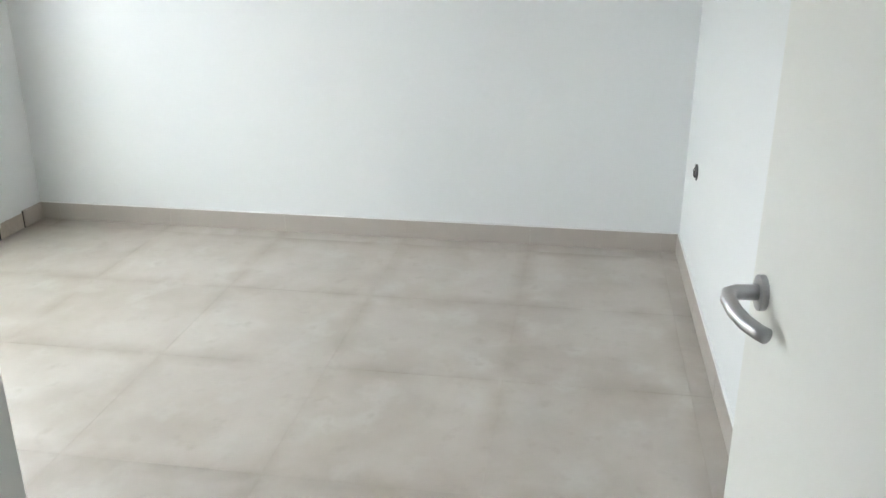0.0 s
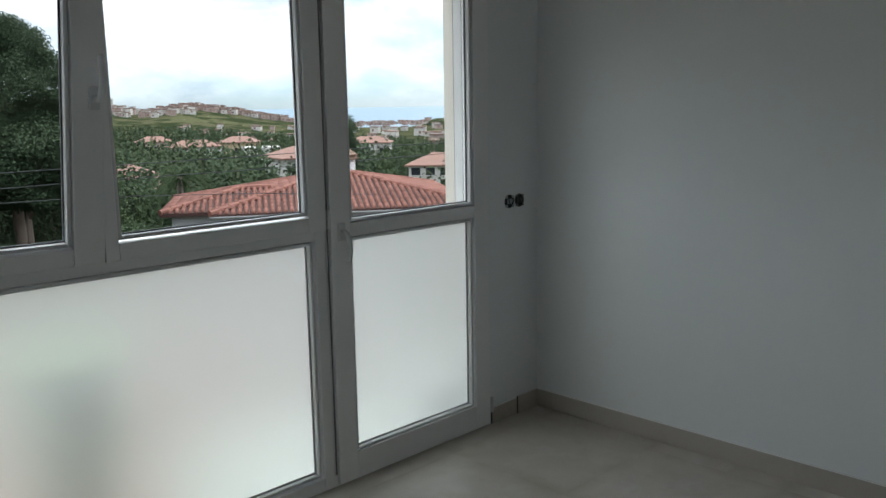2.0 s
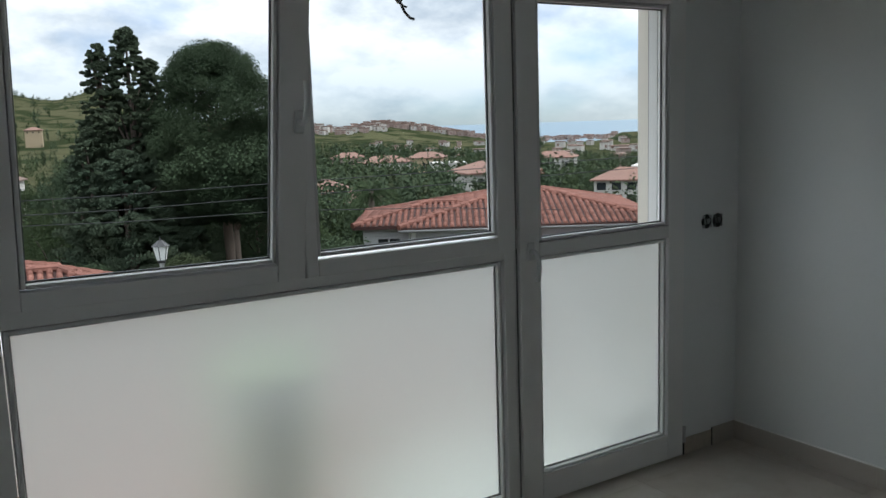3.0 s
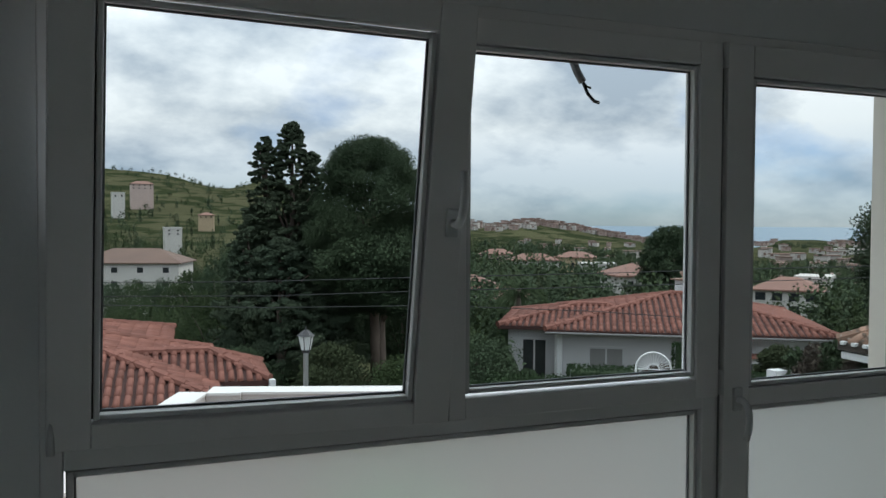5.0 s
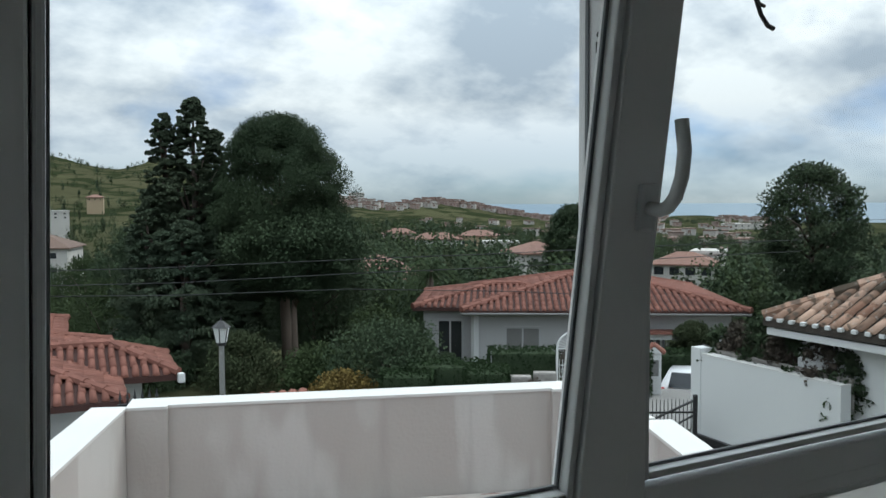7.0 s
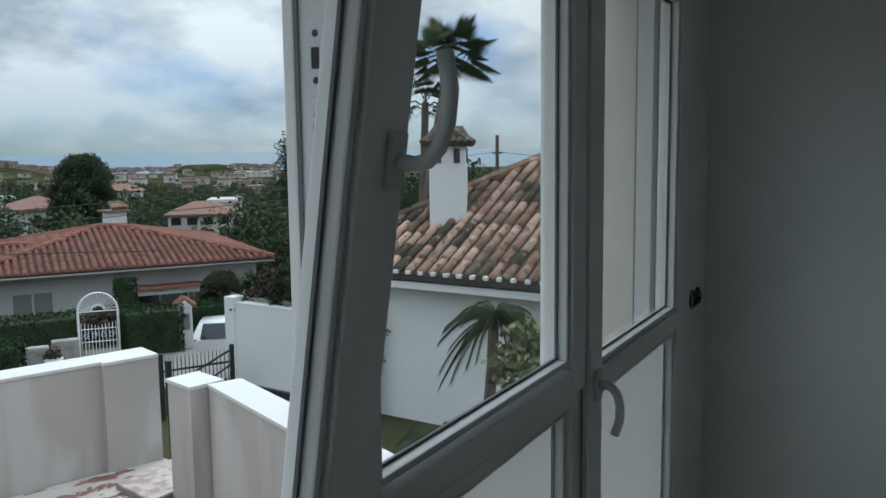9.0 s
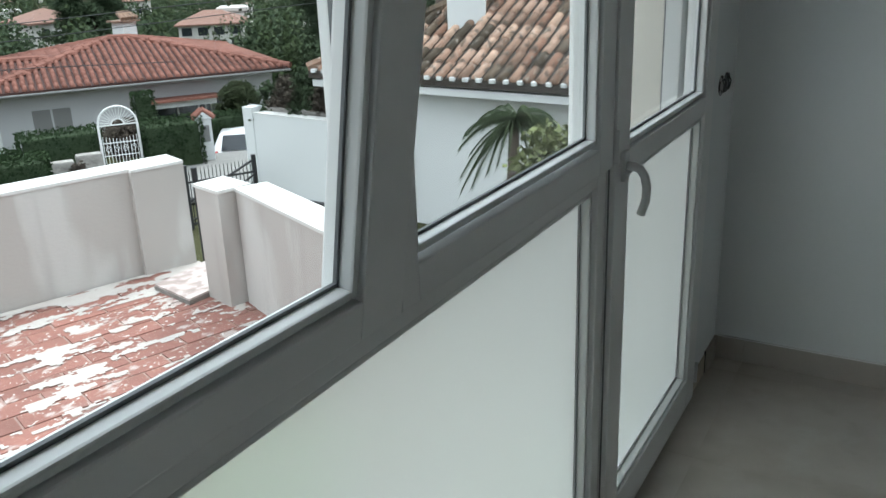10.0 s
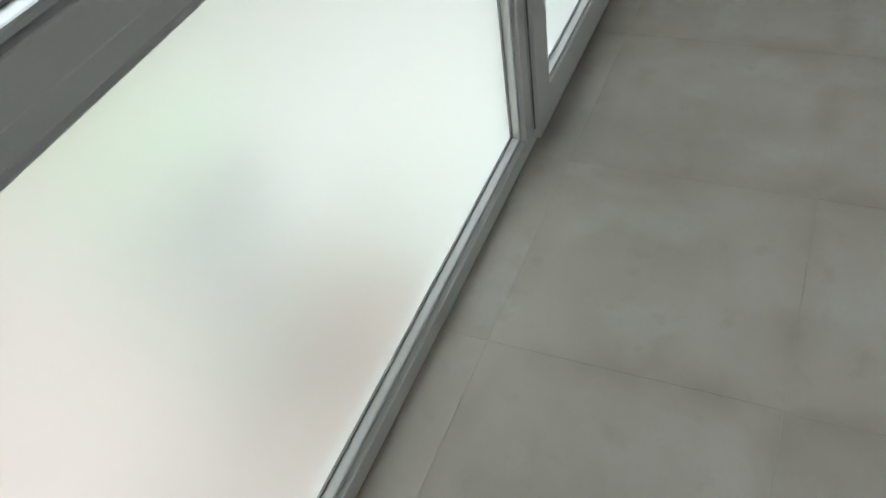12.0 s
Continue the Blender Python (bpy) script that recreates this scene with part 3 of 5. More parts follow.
part("rebate_gap", bx(-1.2605, -0.003, 0.05, -1.2445, -0.001, 2.0), M_BEAD, win)
part("rebate_seal", bx(-1.2545, -0.005, 0.05, -1.2485, -0.0031, 2.0), M_GASKET, win)

# outer reveal, shutter guide, lintel and landing
rv = bmesh.new()
bx(-0.362, FY + 0.001, -0.1, WX1 - 0.001, WT + 0.004, 2.30, 0, rv)
tagged(part("window_reveal", rv, M_CREAM), "cream rendered outer window reveal", "reveal", kind=S)
gd = thing("shutter_guide", "white metal roller shutter guide in the reveal", "shutter guide", kind=S)
part("rail", bx(-0.437, 0.072, 0.03, -0.364, 0.119, 2.05, 0.002), M_BEAD, gd)
part("edge_seal", bx(-0.434, 0.119, 0.03, -0.364, 0.124, 2.05), M_GASKET, gd)
tagged(part("landing", bx(-1.75, 0.071, -0.75, 0.1, 0.80, -0.03, 0.01), M_LANDING), "narrow pale tiled landing below the window", "landing", kind=S)
tagged(part("landing_paving", bx(-3.3, 0.071, -0.75, -1.752, 0.80, -0.034, 0.01), M_PAVING), "red paved end of the landing below the window", "landing", kind=S)
cab = thing("hanging_cable", "loose grey cable with bare ends hanging from above", "cable")
part("sheath", tube([(-1.700, 0.15, 2.306), (-1.688, 0.155, 2.106), (-1.662, 0.16, 2.006), (-1.626, 0.168, 1.941), (-1.606, 0.17, 1.914)], 0.0115, 8), M_SOCK, cab, "", True)
part("sleeve", tube([(-1.6895, 0.155, 2.118), (-1.686, 0.155, 2.09), (-1.671, 0.158, 2.035)], 0.0128, 8), M_BEAD, cab, "pale torn insulation", True)
part("core", tube([(-1.606, 0.17, 1.916), (-1.588, 0.17, 1.881), (-1.566, 0.172, 1.862), (-1.548, 0.173, 1.858)], 0.005, 6), M_IRON, cab, "", True)
part("core", tube([(-1.606, 0.17, 1.916), (-1.592, 0.17, 1.901), (-1.578, 0.17, 1.898)], 0.0035, 6), M_IRON, cab, "", True)

# ---- terrace ----
PZ, PT = -0.60, 0.15                         # terrace floor, parapet top
A, B = Vector((-2.03, 5.0)), Vector((1.116, 3.881))
G, H2 = Vector((0.69, 2.98)), Vector((-0.52, 0.28))
L2 = Vector((-4.05, 0.28))


def wall_run(name, p, q, thick, z0, z1, side, label, material=M_PARAPET, piers=(), coping=True):
    """A parapet from p to q; its inner face on the line, thickness to the given side; piers as (from, to) along it, proud of the inner face."""
    d = (q - p)
    ln = d.length
    d.normalize()
    nrm = Vector((-d.y, d.x)) * side
    t = thing(name, label, "wall", kind=S)
    part("body", prism([p, q, q + nrm * thick, p + nrm * thick], z0, z1 - 0.02), material, t)
    if coping:
        e = 0.006
        part("coping", prism([p - nrm * e - d * 0.0, q - nrm * e, q + nrm * (thick + e), p + nrm * (thick + e)], z1 - 0.02, z1), M_COPING, t, "white top, coloured brighter as lit from above")
    for a, b in piers:
        u, v = p + d * a, p + d * b
        part("pier", prism([u - nrm * 0.045, v - nrm * 0.045, v - nrm * 0.0, u - nrm * 0.0], z0, z1 - 0.02), material, t)
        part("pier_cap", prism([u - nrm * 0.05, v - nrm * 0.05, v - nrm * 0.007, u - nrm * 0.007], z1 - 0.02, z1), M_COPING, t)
    return t


LAB = (B - A).length
wall_run("parapet_front", A, B, 0.22, -3.7, PT, 1, "low pinkish-white rendered terrace wall with water stains", piers=((0.0, 0.27), (LAB - 0.37, LAB)))
wall_run("parapet_left", A, L2, 0.22, -3.7, PT, -1, "low white rendered terrace side wall")
wall_run("parapet_right", G, H2, 0.20, -3.7, PT, 1, "low white rendered terrace wall with streaks", piers=())
post = thing("gap_post", "white rendered end post of the terrace wall", "post", kind=S)
PQ = [(0.664, 3.289), (0.872, 3.246), (0.80, 2.97), (0.59, 3.03)]
part("shaft", prism(PQ, -0.9, PT - 0.018), M_PARAPET, post)
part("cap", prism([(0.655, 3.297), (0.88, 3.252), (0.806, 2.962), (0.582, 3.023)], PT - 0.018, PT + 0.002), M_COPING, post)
terrace = tagged(part("terrace_floor", prism([(-4.0, 0.07), A, B, (1.05, 3.0), (-0.30, 0.41), (-0.30, 0.07)], -0.9, PZ - 0.005), M_MORTAR), "worn red brick terrace floor with white plaster spills", "terrace floor", kind=S)
# gap with its raised step
step = thing("terrace_step", "low stone-edged step of pale tiles in the wall gap", "step", kind=S)
part("riser", prism([(0.59, 3.71), (0.50, 3.30), (0.665, 3.292), (0.95, 3.24), (1.30, 3.74)], -3.7, -0.572), M_STONE, step)
part("tread", prism([(0.595, 3.705), (0.506, 3.305), (0.665, 3.295), (0.95, 3.243), (1.29, 3.73)], -0.572, -0.56), M_PINKTILE, step)

# ---- ground ----
def smooth(a, b, v):
    t = min(1, max(0, (v - a) / (b - a)))
    return t * t * (3 - 2 * t)


def lerp_table(tab, v):
    for (a, za), (b, zb) in zip(tab, tab[1:]):
        if v <= b:
            return za + (zb - za) * max(0, (v - a) / (b - a))
    return tab[-1][1]


SEA_SIDE = [(0, -3.7), (24, -3.7), (45, -6.5), (80, -9.5), (150, -12.3), (300, -13.8), (500, -14.7), (700, -15.2), (850, -15.6), (920, -19), (4900, -60)]
HILL_SIDE = [(0, -3.7), (28, -3.9), (60, -7), (110, -11.5), (170, -13), (260, -6), (420, 9), (640, 32), (820, 40), (1200, 10), (4900, -60)]
# height of the town ridge and the headland by azimuth
RIDGE = [(11, 20), (20, 8), (23.4, 2.6), (26, -3.0), (27.6, -0.4), (29, 1.6), (30.5, -1.6), (32, -5.0), (34, -10.5), (36, -14), (38.5, -17.5), (43.6, -17.5), (44.6, -12.2), (46.6, -11.6), (48, -14), (50, -17), (90, -19)]


def ground_z(x, y):
    r, az = math.hypot(x + 3, y), math.degrees(math.atan2(x + 3, y))
    w = smooth(9, 22, az) if az > -90 else smooth(-120, -90, -az)
    z = lerp_table(HILL_SIDE, r) * (1 - w) + lerp_table(SEA_SIDE, r) * w
    if 11 < az < 90:
        k = math.exp(-((r - 800) / (60 if az > 43 else 150)) ** 2) * smooth(11, 20, az)
        z += (lerp_table(RIDGE, az) - z) * k
    if r > 60:
        wild = smooth(60, 400, r) * (1 - 0.8 * w)
        z += (noise.noise(Vector((x * 0.012, y * 0.012, 3))) * 2.2 + noise.noise(Vector((x * 0.004, y * 0.004, 7))) * 5) * wild
    z -= 1.0 * math.exp(-((x - 15.2) ** 2 + (y - 16.6) ** 2) / 7.0)
    # humps and saddle of the hill
    for ca, cr, wa, wr, hh in ((0.5, 760, 4.0, 160, 8), (8.8, 700, 2.2, 150, -12), (10.8, 720, 1.6, 150, 8)):
        z += hh * math.exp(-((az - ca) / wa) ** 2 - ((r - cr) / wr) ** 2)
    return z


def terrain():
    radii = [0.0, 6, 12, 18, 24, 30]
    while radii[-1] < 4700:
        radii.append(radii[-1] * 1.06)
    azs = [a for a in range(-180, -12, 8)] + [-12 + 0.9 * k for k in range(114)] + [a for a in range(92, 180, 8)]
    vs, fs = [(-3, 0, -3.7)], []
    n = len(azs)
    for r in radii[1:]:
        for a in azs:
            x, y = -3 + r * math.sin(radians(a)), r * math.cos(radians(a))
            vs.append((x, y, ground_z(x, y)))
    for k in range(n):
        fs.append((0, 1 + (k + 1) % n, 1 + k))
    for i in range(len(radii) - 2):
        for k in range(n):
            a, b = 1 + i * n, 1 + (i + 1) * n
            fs.append((a + k, a + (k + 1) % n, b + (k + 1) % n, b + k))
    return tagged(meshed("ground", vs, fs, M_SOIL, smooth=True), "dark green and ochre hillside falling to a valley", "ground", kind=S)


terrain()
sea = tagged(meshed("water", [(-4900, -4900, -16), (4900, -4900, -16), (4900, 4900, -16), (-4900, 4900, -16)], [(0, 1, 2, 3)], M_SEA), "calm blue-grey sea out to the horizon", "sea", kind=S)
road = tagged(part("road", prism([(-14, 9.5), (3, 11.5), (8.5, 14.5), (15.5, 10.0), (17.5, 12.5), (9.5, 20.0), (2, 15.5), (-14, 13.0)], -3.75, -3.62), M_ROAD), "pale grey concrete street below the terrace", "street", kind=S)


# ---- roofs and houses ----
def barrel(pitch, length, segs=5, r0=1.0, r1=0.9):
    """One tapered half-round tile lying up the slope (+y), wide end down."""
    vs, fs = [], []
    for y, s in ((0.0, r0), (length, r1)):
        for k in range(segs + 1):
            a = math.pi * k / segs
            vs.append((math.cos(a) * pitch * 0.35 * s, y, math.sin(a) * pitch * 0.34 * s + (0.022 if y == 0 else 0.0)))
    for k in range(segs):
        fs.append((k, k + 1, segs + 2 + k, segs + 1 + k))
    vs.append((0, 0.0, 0.0))
    for k in range(segs):
        fs.append((k + 1, k, 2 * segs + 2))
    return vs, fs


def roof_frame(o, u, v):
    """Matrix with x along the eave, y up the slope."""
    u, v = Vector(u).normalized(), Vector(v).normalized()
    n = u.cross(v)
    m = Matrix((u, v, n)).transposed().to_4x4()
    m.translation = Vector(o)
    return m


def tiled_plane(o, u, v, width, rise, inside, parent, pitch=0.24, length=0.42, single=False, material=None, name="roof_tiles", limit=300):
    """Rows of barrel tiles on one roof plane; inside(s, t) tells whether the place s along, t up is roof."""
    m = roof_frame(o, u, v)
    vs0, fs0 = barrel(pitch, length * 1.12)
    V, F = [], []
    mesh = None
    count = 0
    for i in range(int(width / pitch) + 1):
        for j in range(int(rise / length) + 1):
            s, t = (i + 0.5) * pitch, j * length
            if not inside(s, t + length * 0.4):
                continue
            jig = Matrix.Translation((s + random.uniform(-0.008, 0.008), t + random.uniform(-0.015, 0.015), random.uniform(0, 0.012))) @ Matrix.Rotation(random.uniform(-0.03, 0.03), 4, "Z")
            if single and count < limit:
                if mesh is None:
                    mesh = bpy.data.meshes.new("roof_tile")
                    mesh.from_pydata(vs0, [], fs0)
                    mesh.polygons.foreach_set("use_smooth", [True] * len(mesh.polygons))
                    mesh.materials.append(M_ROOFOLD)
                ob = new("roof_tile", mesh)
                ob.parent = parent
                ob.matrix_basis = m @ jig
                count += 1
            else:
                k = len(V)
                V += [m @ jig @ Vector(p) for p in vs0]
                F += [tuple(k + q for q in f) for f in fs0]
    if V:
        ob = meshed(name, V, F, material or M_ROOFRED, parent, smooth=True)
        ob["kind"] = "stuff"


def hip_roof(parent, x0, y0, x1, y1, z, slope, turn=0.0, pivot=(0, 0), detail=("S", "W", "E"), pitch=0.24, length=0.42, material=None, channel=None, over=0.0):
    """A hipped roof over a rectangle; detail: the sides that carry tiles (S faces the viewer)."""
    material, channel = material or M_ROOFRED, channel or M_ROOFGAP
    h = min(x1 - x0, y1 - y0) / 2
    top = z + h * slope
    rot = Matrix.Translation((*pivot, 0)) @ Matrix.Rotation(radians(turn), 4, "Z") @ Matrix.Translation((-pivot[0], -pivot[1], 0))
    c = [rot @ Vector(p) for p in ((x0, y0, z), (x1, y0, z), (x1, y1, z), (x0, y1, z))]
    if x1 - x0 >= y1 - y0:
        r = [rot @ Vector((x0 + h, y0 + h, top)), rot @ Vector((x1 - h, y0 + h, top))]
        faces = [(0, 1, 5, 4), (1, 2, 5), (2, 3, 4, 5), (3, 0, 4)]
    else:
        r = [rot @ Vector((x0 + h, y0 + h, top)), rot @ Vector((x0 + h, y1 - h, top))]
        faces = [(0, 1, 4), (1, 2, 5, 4), (2, 3, 5), (3, 0, 4, 5)]
    base = meshed("roof", c + r + [p - Vector((0, 0, 0.12)) for p in c], faces + [(0, 6, 7, 1), (1, 7, 8, 2), (2, 8, 9, 3), (3, 9, 6, 0), (9, 8, 7, 6)], channel, parent, "flat sheet below the tiles, coloured dark as gap shade")
    sides = {"S": (0, 1), "E": (1, 2), "N": (2, 3), "W": (3, 0)}
    for key in detail:
        a, b = (c[k] for k in sides[key])
        w = (b - a).length
        u = (b - a).normalized()
        v = Vector((-u.y, u.x, slope)).normalized()
        rise = h * math.sqrt(1 + slope * slope)
        k = math.sqrt(1 + slope * slope)
        tiled_plane(a, u, v, w, rise, lambda s, t, w=w, k=k, h=h: t < h * k and s > t / k - 0.02 and s < w - t / k + 0.02, base, pitch, length, material=material)
    # hip and ridge caps
    bm = bmesh.new()
    for a, b in ((c[0], r[0]), (c[1], r[1] if x1 - x0 >= y1 - y0 else r[0]), (r[0], r[1]), (c[3], r[0] if x1 - x0 >= y1 - y0 else r[1]), (c[2], r[1])):
        n = max(1, int((b - a).length / 0.45))
        for i in range(n):
            p, q = a.lerp(b, i / n), a.lerp(b, (i + 1.08) / n)
            tube([p + Vector((0, 0, 0.05)), q + Vector((0, 0, 0.05))], pitch * 0.5, 7, bm, pitch * 0.4)
    part("ridge_caps", bm, material, base)
    return base, rot, c


def window_unit(parent, rot, x, y, z0, w, h, face="S", dark=None, kind="window"):
    """A recessed window with frame and pane on a wall that faces S (-y) or W (-x)."""
    t = new(kind)
    t.parent = parent
    t.matrix_basis = rot @ (pose(x, y, z0) if face == "S" else pose(x, y, z0, 0, 0, -90))
    bm = bmesh.new()
    f = 0.07
    for q in ((-w / 2, 0, -w / 2 + f, h), (w / 2 - f, 0, w / 2, h), (-w / 2 + f, 0, w / 2 - f, f), (-w / 2 + f, h - f, w / 2 - f, h), (-0.03, f, 0.03, h - f)):
        bx(q[0], -0.04, q[1], q[2], 0.06, q[3], 0, bm)
    part("frame", bm, M_GREYW, t)
    part("pane", bx(-w / 2 + f, -0.015, f, w / 2 - f, 0.02, h - f), dark or M_PANE, t)
    return t


M_SHUT = mat("grey_roller_shutter", (0.22, 0.22, 0.215), (0.16, 0.16, 0.155), 0.6, 8, 1, 0.1)
M_PANE = mat("dark_window_pane", (0.035, 0.04, 0.045), (0.02, 0.022, 0.025), 0.12, 3, 1, 0)
M_GREYW = mat("grey_white_walls", (0.46, 0.46, 0.465), (0.39, 0.39, 0.395), 0.88, 12, 0.8, 0.15)


def body(parent, rot, x0, y0, x1, y1, z0, z1, material=M_WHITE, name="wall"):
    bm = bx(x0, y0, z0, x1, y1, z1)
    bm.transform(rot)
    return part(name, bm, material, parent)


# house across the street
def red_house():
    t = thing("house", "white single-storey villa with red barrel-tile hip roof", "house")
    # front eave from left corner to right corner
    L, R = Vector((11.75, 23.8)), Vector((19.85, 18.5))
    turn = math.degrees(math.atan2(R.y - L.y, R.x - L.x))
    w = (R - L).length
    base, rot, c = hip_roof(t, L.x, L.y, L.x + w, L.y + 9.0, -2.2, 0.215, turn, (L.x, L.y), ("S", "E", "W"), 0.225, 0.42)
    body(t, rot, L.x + 0.5, L.y + 0.6, L.x + w - 0.5, L.y + 8.4, -6.5, -2.28, M_GREYW)
    part("gutter", tube([c[0] + Vector((0, 0, -0.10)), c[1] + Vector((0, 0, -0.10))], 0.045, 8), M_SHUT, t, "grey metal gutter")
    fasc = bx(L.x + 0.1, L.y + 0.12, -2.34, L.x + w - 0.1, L.y + 0.62, -2.26)
    fasc.transform(rot)
    part("soffit", fasc, M_WHITE, t)
    y = L.y + 0.6
    for x, z0, ww, hh, dk in ((L.x + 2.1, -4.0, 1.25, 1.2, M_SHUT), (L.x + 7.0, -4.1, 0.9, 1.1, None), (L.x + 5.9, -4.6, 1.9, 1.55, M_PANE)):
        window_unit(t, rot, x, y, z0, ww, hh, "S", dk)
    lint = bx(L.x + 4.8, L.y + 0.1, -3.16, L.x + 7.1, L.y + 0.6, -2.965)
    lint.transform(rot)
    part("porch_lintel", lint, M_WHITE, t, "white porch lintel")
    aw = bx(L.x + 4.7, L.y - 0.1, -2.96, L.x + 7.2, L.y + 0.6, -2.88)
    aw.transform(rot)
    part("porch_roof", aw, M_ROOFRED, t, "small red tiled porch roof")
    # wing with lower roof and front door
    wx0, wx1 = L.x - 1.75, L.x + 0.9
    hip_roof(t, wx0, L.y + 0.9, wx1 + 4.0, L.y + 6.4, -2.2, 0.20, turn, (L.x, L.y), ("S", "W"), 0.225, 0.42)
    body(t, rot, wx0 + 0.35, L.y + 1.3, wx1, L.y + 6.0, -6.5, -2.23, M_GREYW)
    window_unit(t, rot, L.x - 0.45, L.y + 1.3, -4.75, 0.95, 2.1, "S", M_PANE, "door")
    part("post", tube([rot @ Vector((L.x + 0.45, L.y + 0.55, -6.5)), rot @ Vector((L.x + 0.45, L.y + 0.55, -2.3))], 0.14, 4), M_WHITE, t)
    # chimney
    ch = rot @ Vector((L.x + 5.2, L.y + 5.2, 0))
    k = part("chimney", bx(ch.x - 0.3, ch.y - 0.3, -2.0, ch.x + 0.3, ch.y + 0.3, -0.72, 0.01), M_WHITE, t)
    bm = bmesh.new()
    bx(ch.x - 0.42, ch.y - 0.42, -0.72, ch.x + 0.42, ch.y + 0.42, -0.66, 0.01, bm)
    for i in range(5):
        tube([(ch.x - 0.32 + i * 0.16, ch.y - 0.36, -0.60), (ch.x - 0.2 + i * 0.1, ch.y, -0.40)], 0.09, 7, bm)
    part("chimney_cap", bm, M_ROOFOLD, k, "weathered red tiled chimney cap")
    return t


red_house()


# neighbour with weathered roof
def old_house():
    t = thing("house", "white house with weathered mossy barrel-tile roof and chimney", "house")
    C = Vector((10.45, 10.2, -0.755))
    far = Vector((9.75, 0.2, -0.735))
    u = (far - C).normalized()
    sl = 0.53
    inn = Vector((-u.y, u.x, 0))
    if inn.x < 0:
        inn = -inn
    dep = 5.0
    corners = [C, far, far + inn * 2 * dep, C + inn * 2 * dep]
    r0, r1 = C + inn * dep + u * dep + Vector((0, 0, dep * sl)), far + inn * dep - u * 0 + Vector((0, 0, dep * sl))
    low = [p - Vector((0, 0, 0.14)) for p in corners]
    roof = meshed("roof", corners + [r0, r1] + low, [(0, 4, 5, 1), (3, 4, 0), (2, 5, 4, 3), (1, 5, 2), (0, 1, 7, 6), (3, 0, 6, 9), (1, 2, 8, 7), (2, 3, 9, 8), (6, 7, 8, 9)], M_OLDGAP, t, "flat mossy sheet below the tiles, darkened as gap shade")
    v = (inn + Vector((0, 0, sl))).normalized()
    k = math.sqrt(1 + sl * sl)
    wdt = (far - C).length
    # tiles near the chimney, each its own piece
    tiled_plane(C, u, v, wdt, dep * k, lambda s, q: s > q / k and q < dep * k and 1.9 < s < 6.9, roof, 0.25, 0.40, True, M_ROOFOLD_JOINED, "roof_tiles", 300)
    tiled_plane(C, u, v, wdt, dep * k, lambda s, q: s > q / k and q < dep * k and not 1.9 < s < 6.9, roof, 0.25, 0.40, False, M_ROOFOLD_JOINED)
    hipn = (r0 - C)
    bm = bmesh.new()
    n = int(hipn.length / 0.42)
    for i in range(n):
        tube([C + hipn * (i / n) + Vector((0, 0, 0.05)), C + hipn * ((i + 1.1) / n) + Vector((0, 0, 0.05))], 0.12, 7, bm, 0.10)
    part("hip_caps", bm, M_ROOFOLD_JOINED, roof)
    bm = prism([(p + inn * 0.45 * (1 if i in (0, 1) else -1) + u * (0.45 if i in (0, 3) else -0.3)).xy for i, p in enumerate(corners)], -5.0, -0.93)
    part("wall", bm, M_WHITE, t)
    a, b = C + inn * 0.05 + u * 0.05, far + inn * 0.05
    part("cornice", prism([a.xy, b.xy, (b + inn * 0.42).xy, (a + inn * 0.42).xy], -1.06, -0.93), M_WHITE, t)
    # white mortar plugs under the eave tiles
    bm = bmesh.new()
    for i in range(int(wdt / 0.27)):
        p = far - u * (i + 0.5) * 0.27 - inn * 0.015
        bx(p.x - 0.05, p.y - 0.05, p.z - 0.03, p.x + 0.05, p.y + 0.05, p.z + 0.045, 0.015, bm)
    part("eave_mortar", bm, M_WHITE, roof)
    ch = Vector((12.0, 7.44))
    cm = Matrix.Translation((ch.x, ch.y, 0)) @ Matrix.Rotation(radians(25), 4, "Z")
    bm = bx(-0.36, -0.36, -0.6, 0.36, 0.36, 1.55, 0.012)
    bm.transform(cm)
    chim = part("chimney", bm, M_WHITE, t, "tall white rendered chimney")
    bm = bmesh.new()
    for i in range(7):
        for s in (-1, 1):
            tube([(-0.42 + i * 0.14, s * 0.50, 1.58), (-0.24 + i * 0.08, 0, 1.86)], 0.078, 7, bm)
            tube([(s * 0.50, -0.42 + i * 0.14, 1.58), (0, -0.24 + i * 0.08, 1.86)], 0.078, 7, bm)
    bx(-0.46, -0.46, 1.53, 0.46, 0.46, 1.60, 0.01, bm)
    tube([(0, 0, 1.8), (0, 0, 2.02)], 0.07, 8, bm)
    bm.transform(cm)
    part("chimney_cap", bm, M_ROOFOLD, chim, "weathered tiled chimney cap")
    bm = bmesh.new()
    for s in (-0.18, 0.18):
        bx(s - 0.06, -0.372, 1.2, s + 0.06, -0.355, 1.48, 0, bm)
        bx(-0.372, s - 0.06, 1.2, -0.355, s + 0.06, 1.48, 0, bm)
    bm.transform(cm)
    part("vent", bm, M_OLDGAP, chim)


old_house()


